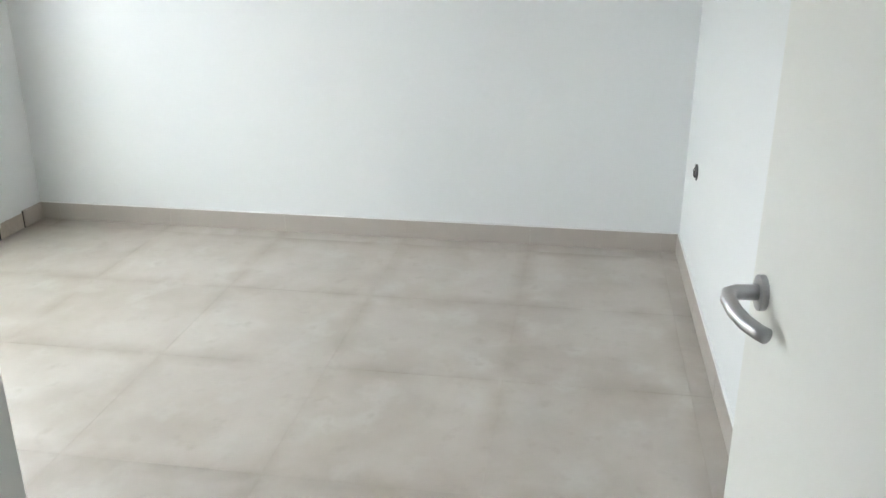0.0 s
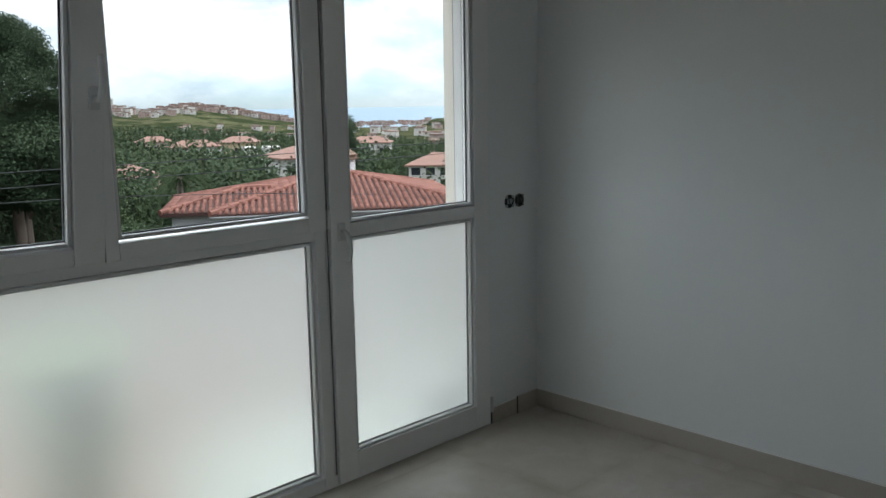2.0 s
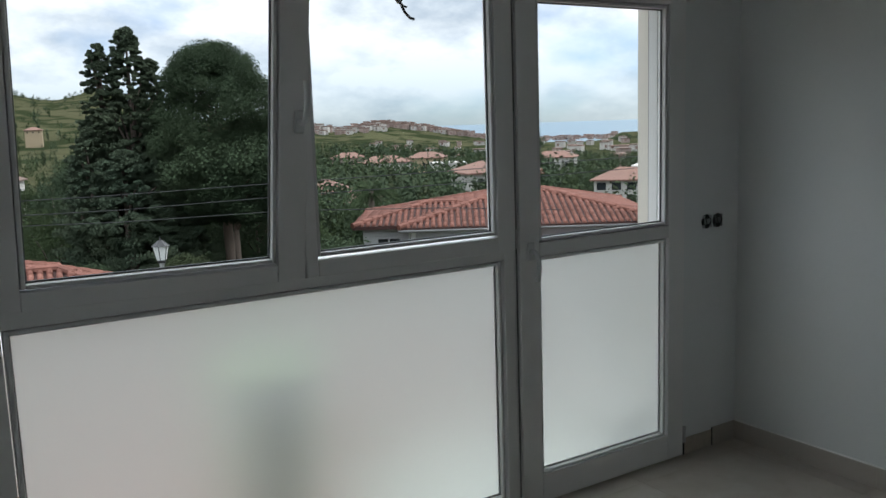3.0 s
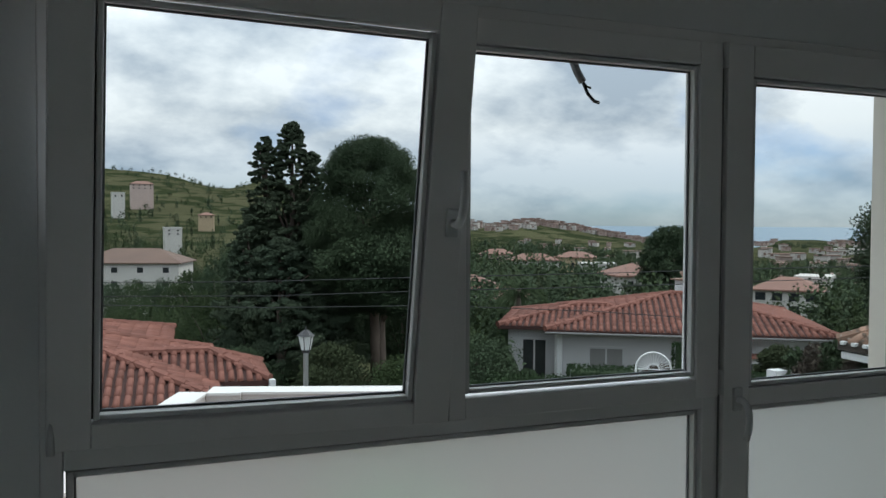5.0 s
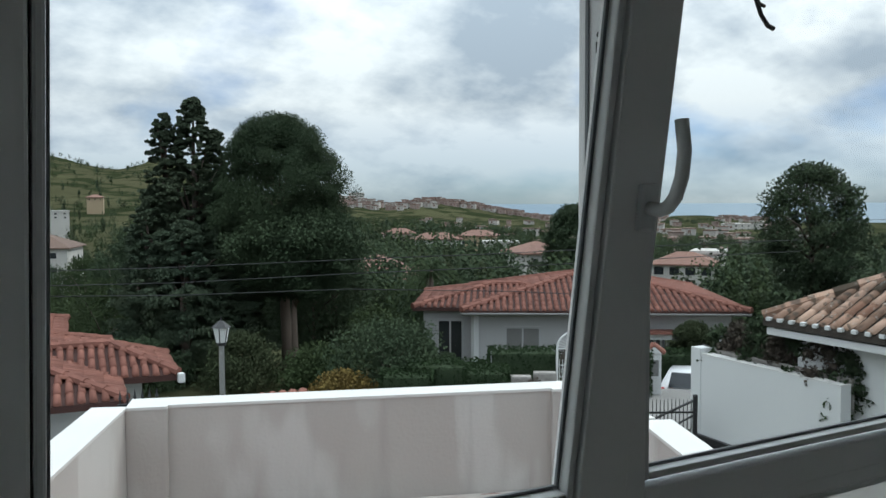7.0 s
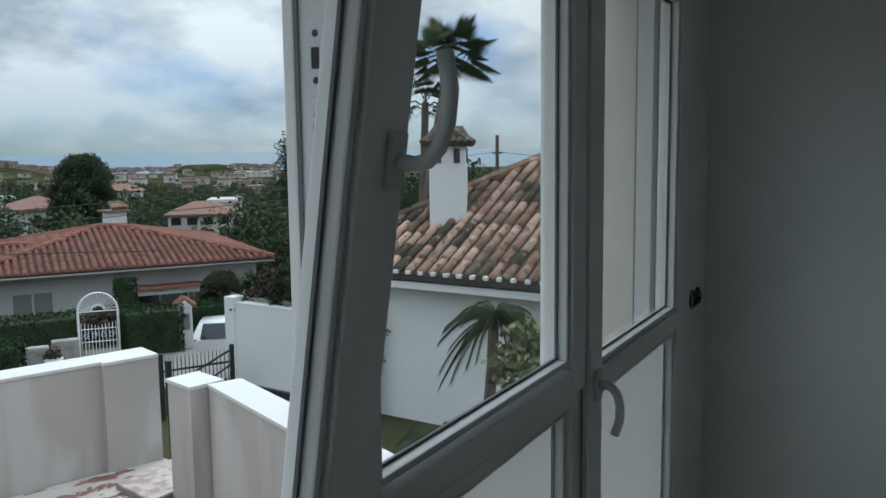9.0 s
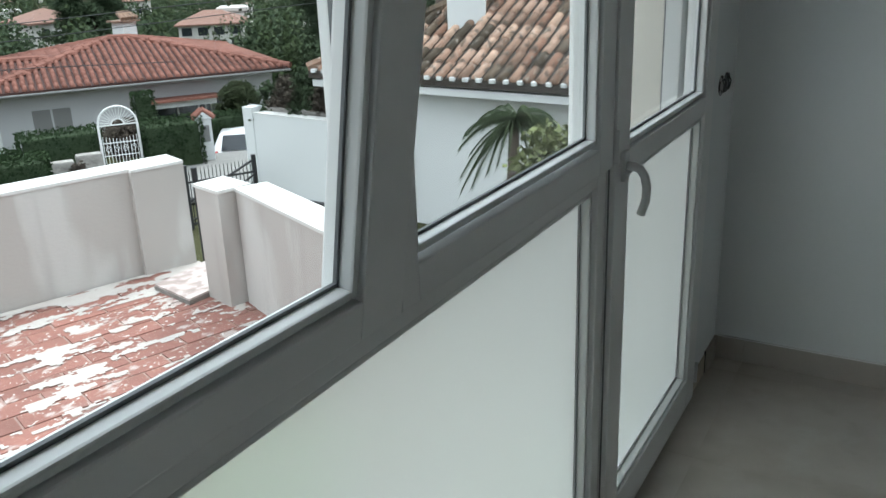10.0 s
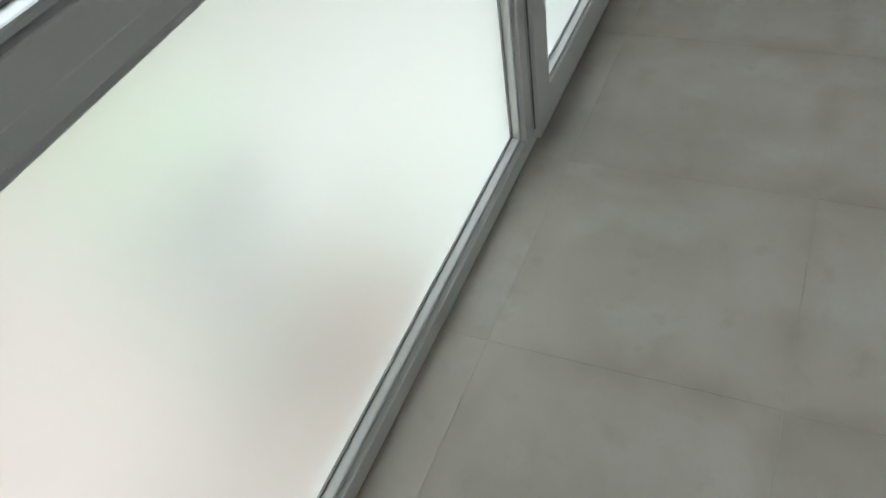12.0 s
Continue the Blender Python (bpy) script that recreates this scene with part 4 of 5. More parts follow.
# house below the street on the other side
def left_house():
    t = thing("house", "white house with stepped red tile hip roofs", "house")
    one = Matrix.Identity(4)
    hip_roof(t, -9.5, 15.1, -0.45, 22.5, -2.05, 0.30, -6, (-0.45, 15.1), ("S", "E"), 0.20, 0.38)
    body(t, one, -9.0, 16.3, -0.9, 21.0, -7, -2.2)
    hip_roof(t, -7.5, 16.8, 0.84, 19.3, -2.0, 0.40, -6, (0.84, 16.8), ("S", "E"), 0.20, 0.38)
    body(t, one, -7.0, 17.6, 0.25, 19.0, -7, -2.1)
    hip_roof(t, -9.0, 20.5, -0.9, 26.0, -1.85, 0.22, -6, (-0.9, 20.5), ("S", "E"), 0.20, 0.38)
    body(t, one, -8.6, 21.3, -1.4, 25.6, -7, -1.95)
    part("gutter_end", bx(0.80, 16.65, -2.16, 0.94, 16.8, -1.96, 0.03), M_WHITE, t)


left_house()


# ---- vegetation ----
EYE = Vector((-2.95, -1.2, 1.52))


def spot8(az, d):
    """The same, from the later standpoint nearer the panes."""
    return -2.96 + d * math.sin(radians(az)), -0.61 + d * math.cos(radians(az))


def spot(az, d):
    """Plan place at an azimuth (from north, clockwise) and distance from the window."""
    return EYE.x + d * math.sin(radians(az)), EYE.y + d * math.cos(radians(az))


def ball(rng, n):
    q = rng.normal(size=(n, 3))
    return q / np.linalg.norm(q, axis=1)[:, None] * rng.uniform(0, 1, size=(n, 1)) ** 0.45


def leaf_quads(centres, spread, per, size, rng, squash=1.0, droop=0.0):
    """Small leaf sprays scattered round clump centres; returns vertices and faces."""
    centres = np.asarray(centres, float)
    n = len(centres) * per
    c = np.repeat(centres, per, axis=0) + ball(rng, n) * np.array([spread, spread, spread * squash]) * 1.9
    a = rng.normal(size=(n, 3))
    a /= np.linalg.norm(a, axis=1)[:, None]
    b = rng.normal(size=(n, 3))
    b -= (a * b).sum(1)[:, None] * a
    b /= np.linalg.norm(b, axis=1)[:, None]
    a[:, 2] -= droop
    s = size * rng.uniform(0.6, 1.3, size=(n, 1))
    v = np.stack([c - a * s, c + b * s * 0.55, c + a * s, c - b * s * 0.55], axis=1).reshape(-1, 3)
    f = np.arange(n * 4).reshape(-1, 4)
    return v.tolist(), f.tolist()


SHAPE = {"spire": lambda u: max(0.05, (1 - u) ** 0.52 * min(1, 0.7 + u * 2)), "cone": lambda u: max(0.03, (1 - u) ** 0.95 * min(1, 0.6 + u * 3)), "umbrella": lambda u: math.sqrt(max(0.02, 1 - (u * 0.98) ** 2.4)) * min(1, 0.55 + u * 4),
         "round": lambda u: math.sqrt(max(0.02, 1 - (2 * u - 1) ** 2)) * 0.98 + 0.02, "column": lambda u: max(0.1, (1 - u) ** 0.5 * min(1, 0.5 + 4 * u)), "bush": lambda u: math.sqrt(max(0.02, 1 - u * u))}


def tree(name, label, shape, x, y, z0, height, width, crown_from, leaves, clumps, per, leaf, seed, bark=None, trunk_r=None, lean=0.0, category="tree", group="", flat=0.8):
    rng = np.random.default_rng(seed)
    t = thing(name, label, category, group, at=(x, y, z0))
    cb = height * crown_from
    fn = SHAPE[shape]
    cs = []
    for k in range(clumps):
        u = rng.uniform(0, 1) ** (0.95 if shape == "spire" else 0.9)
        a = rng.uniform(0, 2 * math.pi)
        lump = 1 + (0.75 if shape in ("cone", "spire") else 0.42) * noise.noise(Vector((math.cos(a) * 2.6, math.sin(a) * 2.6, u * (7 if shape in ("cone", "spire") else 5) + seed)))
        r = width / 2 * fn(u) * lump * rng.uniform(0.25, 1) ** 0.5
        cs.append((r * math.cos(a) + lean * (cb + u * (height - cb)), r * math.sin(a), cb + u * (height - cb)))
    if bark is not None:
        r0 = trunk_r or height * 0.022
        top = cb + (height - cb) * (0.75 if shape in ("cone", "spire", "column") else 0.35)
        pts = [(lean * q * top + 0.12 * r0 * math.sin(q * 9), 0.1 * r0 * math.cos(q * 7), q * top) for q in (0, 0.2, 0.4, 0.6, 0.8, 1.0)]
        bm = tube(pts, r0, 9, None, r0 * 0.45)
        for k in range(0, len(cs), max(1, len(cs) // 9)):
            q = Vector(cs[k])
            p = Vector((lean * q.z * 0.75, 0, min(top, max(cb * 0.7, q.z - 0.25 * (height - cb)))))
            tube([p, p.lerp(q, 0.5) + Vector((0, 0, 0.03 * height)), q], r0 * 0.35, 6, bm, r0 * 0.1)
        part("trunk", bm, bark, t, "", True)
    spread = width * 0.5 * (0.55 / max(1.0, clumps ** 0.36)) * 1.6
    if shape in ("cone", "spire", "column"):
        V, F = [], []
        for lo, hi, sc in ((0.0, 0.45, 0.9), (0.45, 0.75, 0.62), (0.75, 2.0, 0.46)):
            sub = [c for c in cs if lo <= (c[2] - cb) / (height - cb) < hi]
            if sub:
                v, f = leaf_quads(sub, spread * sc, per, leaf, rng, flat)
                F += [[q + len(V) for q in g] for g in f]
                V += v
        v, f = V, F
    else:
        v, f = leaf_quads(cs, spread, per, leaf, rng, flat)
    meshed("crown", v, f, leaves, t)
    return t


def gz(x, y):
    return ground_z(x, y) - 0.1


# the two large trees behind the street
for az, d, top, w, cf, n, lb in ((13.15, 30, 5.0, 3.3, 0.08, 640, "tall dark green conifer with ragged double top"), (11.4, 30.4, 4.5, 2.5, 0.1, 400, "slim dark green conifer beside the tall one"),
                                 (14.4, 30.6, 4.0, 2.6, 0.1, 320, "dark green conifer with a blunt ragged top"), (10.4, 29.6, 1.7, 2.8, 0.05, 260, "dark low spreading conifer"), (15.2, 28.6, 1.0, 3.0, 0.05, 300, "broad dark low spreading conifer"),
                                 (12.4, 28.2, 0.9, 4.2, 0.05, 360, "wide dark skirted conifer below the spires")):
    x, y = spot(az, d)
    tree("conifer_tree", lb, "spire", x, y, gz(x, y), top - gz(x, y), w, cf, M_CYP, int(n * 1.6), 110, 0.05, int(az * 10), M_BARK, 0.18, category="tree", flat=0.5)
x, y = spot(18.9, 29)
tree("umbrella_pine", "large umbrella pine with a dense domed crown", "umbrella", x, y, gz(x, y), 4.25 - gz(x, y), 4.7, 0.54, M_PINE, 820, 210, 0.032, 14, M_PINEBARK, 0.22, category="tree", lean=-0.03)
x, y = spot(19.35, 28.1)
tree("umbrella_pine", "lower dark pine beside the large pine", "round", x, y, gz(x, y), 1.2 - gz(x, y), 4.6, 0.52, M_PINE, 420, 170, 0.05, 16, M_PINEBARK, 0.13, category="tree")

x, y = spot(20.6, 33)
tree("garden_tree", "dense dark tree behind the pines", "round", x, y, gz(x, y), 0.9 - gz(x, y), 5.0, 0.12, M_DARKLEAF, 260, 130, 0.05, 17, M_BARK, category="tree")
for k, (az, d, top, w) in enumerate(((1.0, 66, -3.3, 5.0), (3.1, 70, -3.6, 5.2), (5.0, 64, -3.1, 4.6), (6.6, 60, -2.3, 4.2))):
    x, y = spot(az, d)
    tree("garden_tree", "bushy green tree below the white villa", "round", x, y, gz(x, y), top - gz(x, y), w, 0.1, M_LEAF if k % 2 else M_DARKLEAF, 110, 110, 0.07, 20 + k, M_BARK, category="tree")

# nearer garden trees and shrubs
for k, (az, d, top, w, sh, m, lb, cf) in enumerate((
        (9.7, 34, 0.2, 2.6, "round", M_DARKLEAF, "bushy dark green garden tree", 0.15), (8.2, 38, -0.5, 2.4, "round", M_DARKLEAF, "bushy dark green garden tree", 0.15),
        (7.5, 33, -1.6, 4.0, "bush", M_LEAF, "dense green garden shrub", 0.05), (3.5, 36, -1.9, 4.5, "bush", M_LEAF, "dense green garden shrub", 0.05), (9.3, 26, -2.6, 3.0, "bush", M_DARKLEAF, "dark green dense garden shrub", 0.05),
        (15.9, 25, -2.4, 2.4, "bush", M_OLIVE, "grey-green olive-like garden shrub", 0.05), (20.9, 24, -2.6, 2.4, "bush", M_LEAF, "dense leafy green garden shrub", 0.05), (22.5, 21, -2.75, 1.8, "bush", M_ORANGE, "yellowing orange garden shrub", 0.05),
        (25.5, 22, -1.7, 3.2, "round", M_DARKLEAF, "bushy dark green garden tree", 0.2), (26.9, 23.6, -2.1, 1.5, "round", M_DARKLEAF, "bushy dark green garden tree", 0.2), (22.0, 34, -1.2, 3.6, "round", M_OLIVE, "airy grey-green garden tree", 0.2),
        (24.6, 27, -2.0, 2.6, "bush", M_LEAF, "dense leafy green garden shrub", 0.05), (20.6, 17, -2.95, 2.2, "bush", M_SHRUB, "pale green spiky shrub", 0.02), (29.4, 23.5, -2.7, 0.7, "round", M_DARKLEAF, "clipped round dark garden shrub", 0.3),
        (45.6, 26.3, -2.15, 1.3, "round", M_OLIVE, "small grey-green tree beside the villa", 0.5), (38.4, 25.0, -2.75, 1.2, "round", M_DRYSHRUB, "reddish climbing shrub on the porch", 0.3))):
    x, y = spot(az, d)
    g = gz(x, y)
    tree("garden_tree" if sh == "round" else "garden_shrub", lb, sh, x, y, g, top - g, w, cf, m, 90, 110, 0.045, 30 + k, M_BARK, category="tree" if sh == "round" else "shrub")
x, y = spot(38.2, 66)
tree("round_pine", "large dark rounded pine in the valley", "umbrella", x, y, gz(x, y), 1.05 - gz(x, y), 5.4, 0.3, M_DARKLEAF, 360, 150, 0.075, 50, M_BARK, category="tree")
x, y = spot(52.6, 30)
tree("dark_pine", "dark ragged pine beside the neighbour's roof", "round", x, y, gz(x, y), 2.5 - gz(x, y), 3.1, 0.45, M_DARKLEAF, 190, 130, 0.055, 51, M_BARK, category="tree")
x, y = spot(60.5, 26)
tree("dark_pine", "dark tree behind the chimney", "round", x, y, gz(x, y), 0.9 - gz(x, y), 4.0, 0.3, M_DARKLEAF, 90, 80, 0.08, 52, M_BARK, category="tree")
for k, (az, d, top) in enumerate(((63.8, 44, -0.3), (66.0, 46, 0.0), (68.5, 40, 0.9))):
    x, y = spot(az, d)
    tree("valley_tree", "round green tree beyond the roof", "round", x, y, gz(x, y), top - gz(x, y), 4.2, 0.25, M_LEAF, 60, 40, 0.16, 55 + k, M_BARK, category="tree")


def palm(name, label, x, y, z0, height, crown, seed, fan=True, fronds=26, trunk=0.13, lean=0.0):
    rng = np.random.default_rng(seed)
    t = thing(name, label, "palm tree", at=(x, y, z0))
    pts = [(lean * q * q * height, 0.05 * math.sin(q * 5), q * height) for q in (0, 0.25, 0.5, 0.75, 1)]
    part("trunk", tube(pts, trunk, 9, None, trunk * 0.75), M_BARK, t, "", True)
    top = Vector(pts[-1])
    for k in range(fronds):
        a, e = k * 2.39996 + rng.uniform(-0.2, 0.2), rng.uniform(-0.6, 1.25)
        d = Vector((math.cos(a) * math.cos(e), math.sin(a) * math.cos(e), math.sin(e)))
        side = Vector((-math.sin(a), math.cos(a), 0))
        ln = crown * rng.uniform(0.8, 1.1)
        V, F = [], []

        def blade(p, q, w):
            n = (q - p).cross(side + Vector((0.01, 0.02, 0.3))).normalized() * w
            i = len(V)
            V.extend([p - n * 0.4, p + n * 0.4, q])
            F.append((i, i + 1, i + 2))
        if fan:
            hub = top + d * ln * 0.55
            V.extend([top, top + side * 0.02, hub, hub + side * 0.02])
            F.append((0, 1, 3, 2))
            for j in range(23):
                b = (j - 11) * 0.125
                w = d * math.cos(b) + side * math.sin(b)
                q = hub + w * ln * 0.5 + Vector((0, 0, -0.10 * ln * (1 + abs(b))))
                blade(hub, q, 0.045 * ln)
        else:
            prev = top
            for j in range(1, 37):
                s = j / 36
                p = top + d * ln * s + Vector((0, 0, -0.72 * ln * s * s))
                i = len(V)
                V.extend([prev, prev + side * 0.015, p, p + side * 0.015])
                F.append((i, i + 1, i + 3, i + 2))
                for sg in (-1, 1):
                    q = p + side * sg * ln * 0.15 * (1.05 - 0.7 * s) + d * ln * 0.07 + Vector((0, 0, -0.17 * ln))
                    blade(p, q, 0.020 * ln)
                prev = p
        meshed("frond", V, F, M_PALM, t)
    return t


x, y = spot(60.4, 22)
palm("fan_palm", "tall fan palm with a ragged crown", x - 1.7, y, -4.0, 7.8, 1.2, 61, fronds=84, lean=0.22, trunk=0.11)
x, y = spot(58.6, 23.2)
palm("fan_palm", "slim second fan palm beside the tall one", x, y, -4.0, 6.7, 0.9, 67, fronds=30, lean=0.03)
palm("feather_palm", "feather palm before the neighbour's white wall", 7.9, 4.6, -3.7, 2.78, 0.8, 62, False, 58, 0.10, 0.02)
palm("feather_palm", "low feather palm below the window", 7.0, 5.0, -3.7, 1.1, 1.1, 63, False, 22, 0.10)
x, y = spot(22.0, 33)
palm("fan_palm", "fan palm beside the pines", x, y, gz(x, y), -0.4 - gz(x, y), 1.3, 64)
x, y = spot(28.4, 38)
palm("feather_palm", "drooping palm among the valley trees", x, y, gz(x, y), -1.5 - gz(x, y), 1.7, 65, False, 26, 0.2)
tree("pale_shrub", "pale flowering shrub beside the palm", "bush", 7.5, 3.75, -3.7, 2.75, 1.5, 0.1, M_SHRUB, 60, 55, 0.06, 66, M_BARK, category="shrub")


def hedge(x0, y0, x1, y1, z0, z1, turn, seed, label="clipped dark green box hedge"):
    rng = np.random.default_rng(seed)
    cx, cy, w, d, h = (x0 + x1) / 2, (y0 + y1) / 2, x1 - x0, y1 - y0, z1 - z0
    t = thing("hedge", label, "hedge", "street hedges", at=(cx, cy, z0))
    t.rotation_euler = (0, 0, radians(turn))
    part("core", bx(-w / 2 + 0.08, -d / 2 + 0.08, 0, w / 2 - 0.08, d / 2 - 0.08, h - 0.08, 0.05), M_DARKLEAF, t)
    n = int(420 * (w * h * 2 + d * h * 2 + w * d))
    p = rng.uniform(-0.5, 0.5, size=(n, 3))
    ax = rng.integers(0, 3, n)
    p[np.arange(n), ax] = np.where(rng.random(n) < 0.5, -0.5, 0.5)
    p = p * np.array([w, d, h]) + np.array([0, 0, h / 2]) + rng.normal(size=(n, 3)) * 0.02
    v, f = leaf_quads(p, 0.012, 1, 0.042, rng)
    meshed("leaves", v, f, M_HEDGE, t)
    return t


HT = -33
for k, (az, d, w, dp, z1) in enumerate(((30.4, 20.0, 1.9, 0.9, -2.32), (33.0, 18.9, 1.0, 0.9, -2.25), (35.4, 23.2, 1.9, 0.9, -2.55), (42.0, 22.8, 1.45, 1.0, -2.46), (45.8, 25.0, 1.3, 0.8, -2.8), (27.5, 19.5, 1.2, 0.8, -2.45))):
    x, y = spot8(az, d)
    hedge(x - w / 2, y - dp / 2, x + w / 2, y + dp / 2, -3.7 if k != 4 else -4.7, z1, HT, 70 + k)
x, y = spot8(40.6, 25.0)
hedge(x - 0.28, y - 0.28, x + 0.28, y + 0.28, -3.9, -2.05, HT, 78, "tall clipped dark cypress hedge")


# ---- street things ----
def arch_gate():
    x, y = spot8(38.9, 22.5)
    t = thing("arch_gate", "white wrought-iron garden gate under a sunburst arch", "gate", at=(x, y, -3.68))
    t.rotation_euler = (0, 0, radians(-38))
    w, h = 0.46, 1.26
    for s in (-1, 1):
        part("post", bx(s * w - 0.03, -0.03, 0, s * w + 0.03, 0.03, h, 0.006), M_WHITEIRON, t)
    arc = [(w * math.cos(math.pi * k / 16), 0, h + 0.46 * math.sin(math.pi * k / 16)) for k in range(17)]
    part("arch", tube(arc, 0.028, 6), M_WHITEIRON, t)
    part("inner_arch", tube([(p[0] * 0.33, 0, h + (p[2] - h) * 0.33) for p in arc], 0.018, 6), M_WHITEIRON, t)
    for k in range(1, 16):
        p = arc[k]
        part("ray", tube([(p[0] * 0.33, 0, h + (p[2] - h) * 0.33), (p[0], 0, p[2])], 0.010, 5), M_WHITEIRON, t)
    part("crossbar", tube([(-w, 0, h), (w, 0, h)], 0.018, 6), M_WHITEIRON, t)
    leafp = new("gate_leaf")
    leafp.parent = t
    for z in (0.12, 0.50, 0.82):
        part("rail", tube([(-w + 0.04, 0, z), (w - 0.04, 0, z)], 0.014, 6), M_WHITEIRON, leafp)
    for k in range(11):
        u = -w + 0.06 + k * (2 * w - 0.12) / 10
        part("bar", tube([(u, 0, 0.12), (u, 0, 0.90 + 0.10 * abs(u) / w)], 0.009, 5), M_WHITEIRON, leafp)
    for k in range(4):
        u = -0.3 + 0.2 * k
        part("scroll", tube([(u + 0.07 * math.cos(a) * (1 - a / 14), -0.01, 0.66 + 0.10 * math.sin(a) * (1 - a / 14)) for a in [0.6 * i for i in range(16)]], 0.007, 5), M_WHITEIRON, leafp)
    return t


arch_gate()


def pillar():
    x, y = spot8(44.1, 23.0)
    t = thing("gate_pillar", "white gate pillar with tiled cap and meter box", "pillar", at=(x, y, -3.68))
    t.rotation_euler = (0, 0, radians(-40))
    part("shaft", bx(-0.19, -0.19, 0, 0.19, 0.19, 1.15, 0.012), M_WHITE, t)
    bm = bmesh.new()
    tri = [(-0.24, -0.22, 1.15), (0.24, -0.22, 1.15), (0, -0.22, 1.34), (-0.24, 0.22, 1.15), (0.24, 0.22, 1.15), (0, 0.22, 1.34)]
    vv = [bm.verts.new(p) for p in tri]
    for f in ((0, 1, 2), (5, 4, 3), (0, 3, 4, 1), (1, 4, 5, 2), (2, 5, 3, 0)):
        bm.faces.new([vv[i] for i in f])
    part("gable", bm, M_WHITE, t)
    for s in (-1, 1):
        for k in range(4):
            yv = -0.18 + 0.12 * k
            part("cap_tile", tube([(s * 0.27, yv, 1.16), (0, yv, 1.37)], 0.062, 7, None, 0.05), M_ROOFRED, t)
    part("meter_box", bx(-0.12, -0.205, 0.55, 0.12, -0.188, 0.98, 0.004), M_SHUT, t, "grey meter box door")
    part("number_plate", bx(-0.045, -0.212, 0.88, 0.045, -0.206, 0.94), M_IRON, t)


pillar()
M_PEBBLE = mat("pebbled_wall", (0.42, 0.40, 0.37), (0.12, 0.11, 0.10), 0.95, 28, 6, 0.9)
for az, d, w, h in ((35.2, 21.5, 0.6, 0.72), (36.9, 21.9, 0.6, 0.75)):
    x, y = spot8(az, d)
    t = tagged(part("garden_wall", bx(-w / 2, -0.15, 0, w / 2, 0.15, h, 0.05), M_PEBBLE), "low pebble-dashed garden wall", "wall")
    t.matrix_basis = pose(x, y, -3.68, 0, 0, HT)
x, y = spot8(36.2, 21.3)
pot = thing("plant_pot", "pale round plant pot with a small shrub", "plant pot", at=(x, y, -3.68))
part("bowl", tube([(0, 0, 0), (0, 0, 0.22), (0, 0, 0.45)], 0.13, 14, None, 0.21), M_WHITE, pot, "", True)
v, f = leaf_quads([(0.08 * math.cos(k), 0.08 * math.sin(k), 0.55) for k in range(6)], 0.09, 30, 0.05, np.random.default_rng(5))
meshed("plant", v, f, M_DRYSHRUB, pot)


def iron_gate():
    p, q = Vector(spot8(42.5, 17.0)), Vector(spot8(47.0, 17.4))
    t = thing("iron_gate", "black iron driveway gate with pointed bars", "gate", at=(p.x, p.y, -3.68))
    d = q - p
    t.rotation_euler = (0, 0, math.atan2(d.y, d.x))
    w = d.length
    for z in (0.10, 0.95):
        part("rail", bx(0, -0.02, z - 0.02, w, 0.02, z + 0.02, 0.004), M_IRON, t)
    part("brace", tube([(0, 0, 0.55), (w, 0, 1.2)], 0.026, 6), M_IRON, t)
    part("brace", tube([(0, 0, 0.15), (w, 0, 0.9)], 0.022, 6), M_IRON, t)
    n = 19
    for k in range(n):
        u = w * k / (n - 1)
        part("bar", tube([(u, 0, 0.05), (u, 0, 1.12), (u, 0, 1.22)], 0.013, 5, None, 0.004), M_IRON, t)
    for u in (0, w):
        part("post", bx(u - 0.04, -0.04, 0, u + 0.04, 0.04, 1.3, 0.006), M_IRON, t)


iron_gate()
# dark iron post in the wall gap and railing spikes by the corner
gp = thing("iron_railing", "black iron railing post in the wall gap", "railing")
part("post", tube([(1.36, 4.02, -3.7), (1.36, 4.02, 0.02)], 0.022, 8), M_IRON, gp)
part("post", tube([(1.24, 3.72, -0.8), (1.24, 3.72, -0.05)], 0.012, 8), M_IRON, gp)
part("rail", tube([(1.36, 4.02, -0.30), (1.15, 3.30, -0.30)], 0.012, 8), M_IRON, gp)

# spiked fence and tiled garden wall below the terrace
fence = thing("iron_fence", "black iron fence panel with spear tips", "fence", at=(-1.62, 8.22, -3.68))
fence.rotation_euler = (0, 0, radians(-8))
for z in (0.3, 3.10):
    part("rail", bx(0, -0.012, z, 0.42, 0.012, z + 0.025, 0.003), M_IRON, fence)
for k in range(6):
    u = 0.03 + 0.072 * k
    bar = part("bar", tube([(u, 0, 0), (u, 0, 3.18)], 0.009, 6), M_IRON, fence)
    part("spear_tip", tube([(u, 0, 3.18), (u, 0, 3.205), (u, 0, 3.27)], 0.020, 6, None, 0.002), M_IRON, bar)
garden_wall = thing("garden_wall", "low garden wall capped with red barrel tiles", "wall", kind=S)
part("body", bx(-0.42, 7.62, -3.7, 0.16, 7.86, -0.66), M_PARAPET, garden_wall)
for k in range(5):
    vs_, fs_ = barrel(0.17, 0.36)
    cap = meshed("coping_tile", vs_, fs_, M_ROOFRED, garden_wall, smooth=True)
    cap.location = (-0.36 + 0.115 * k, 7.56, -0.655)
    cap.rotation_euler = (radians(14), 0, radians(-28))

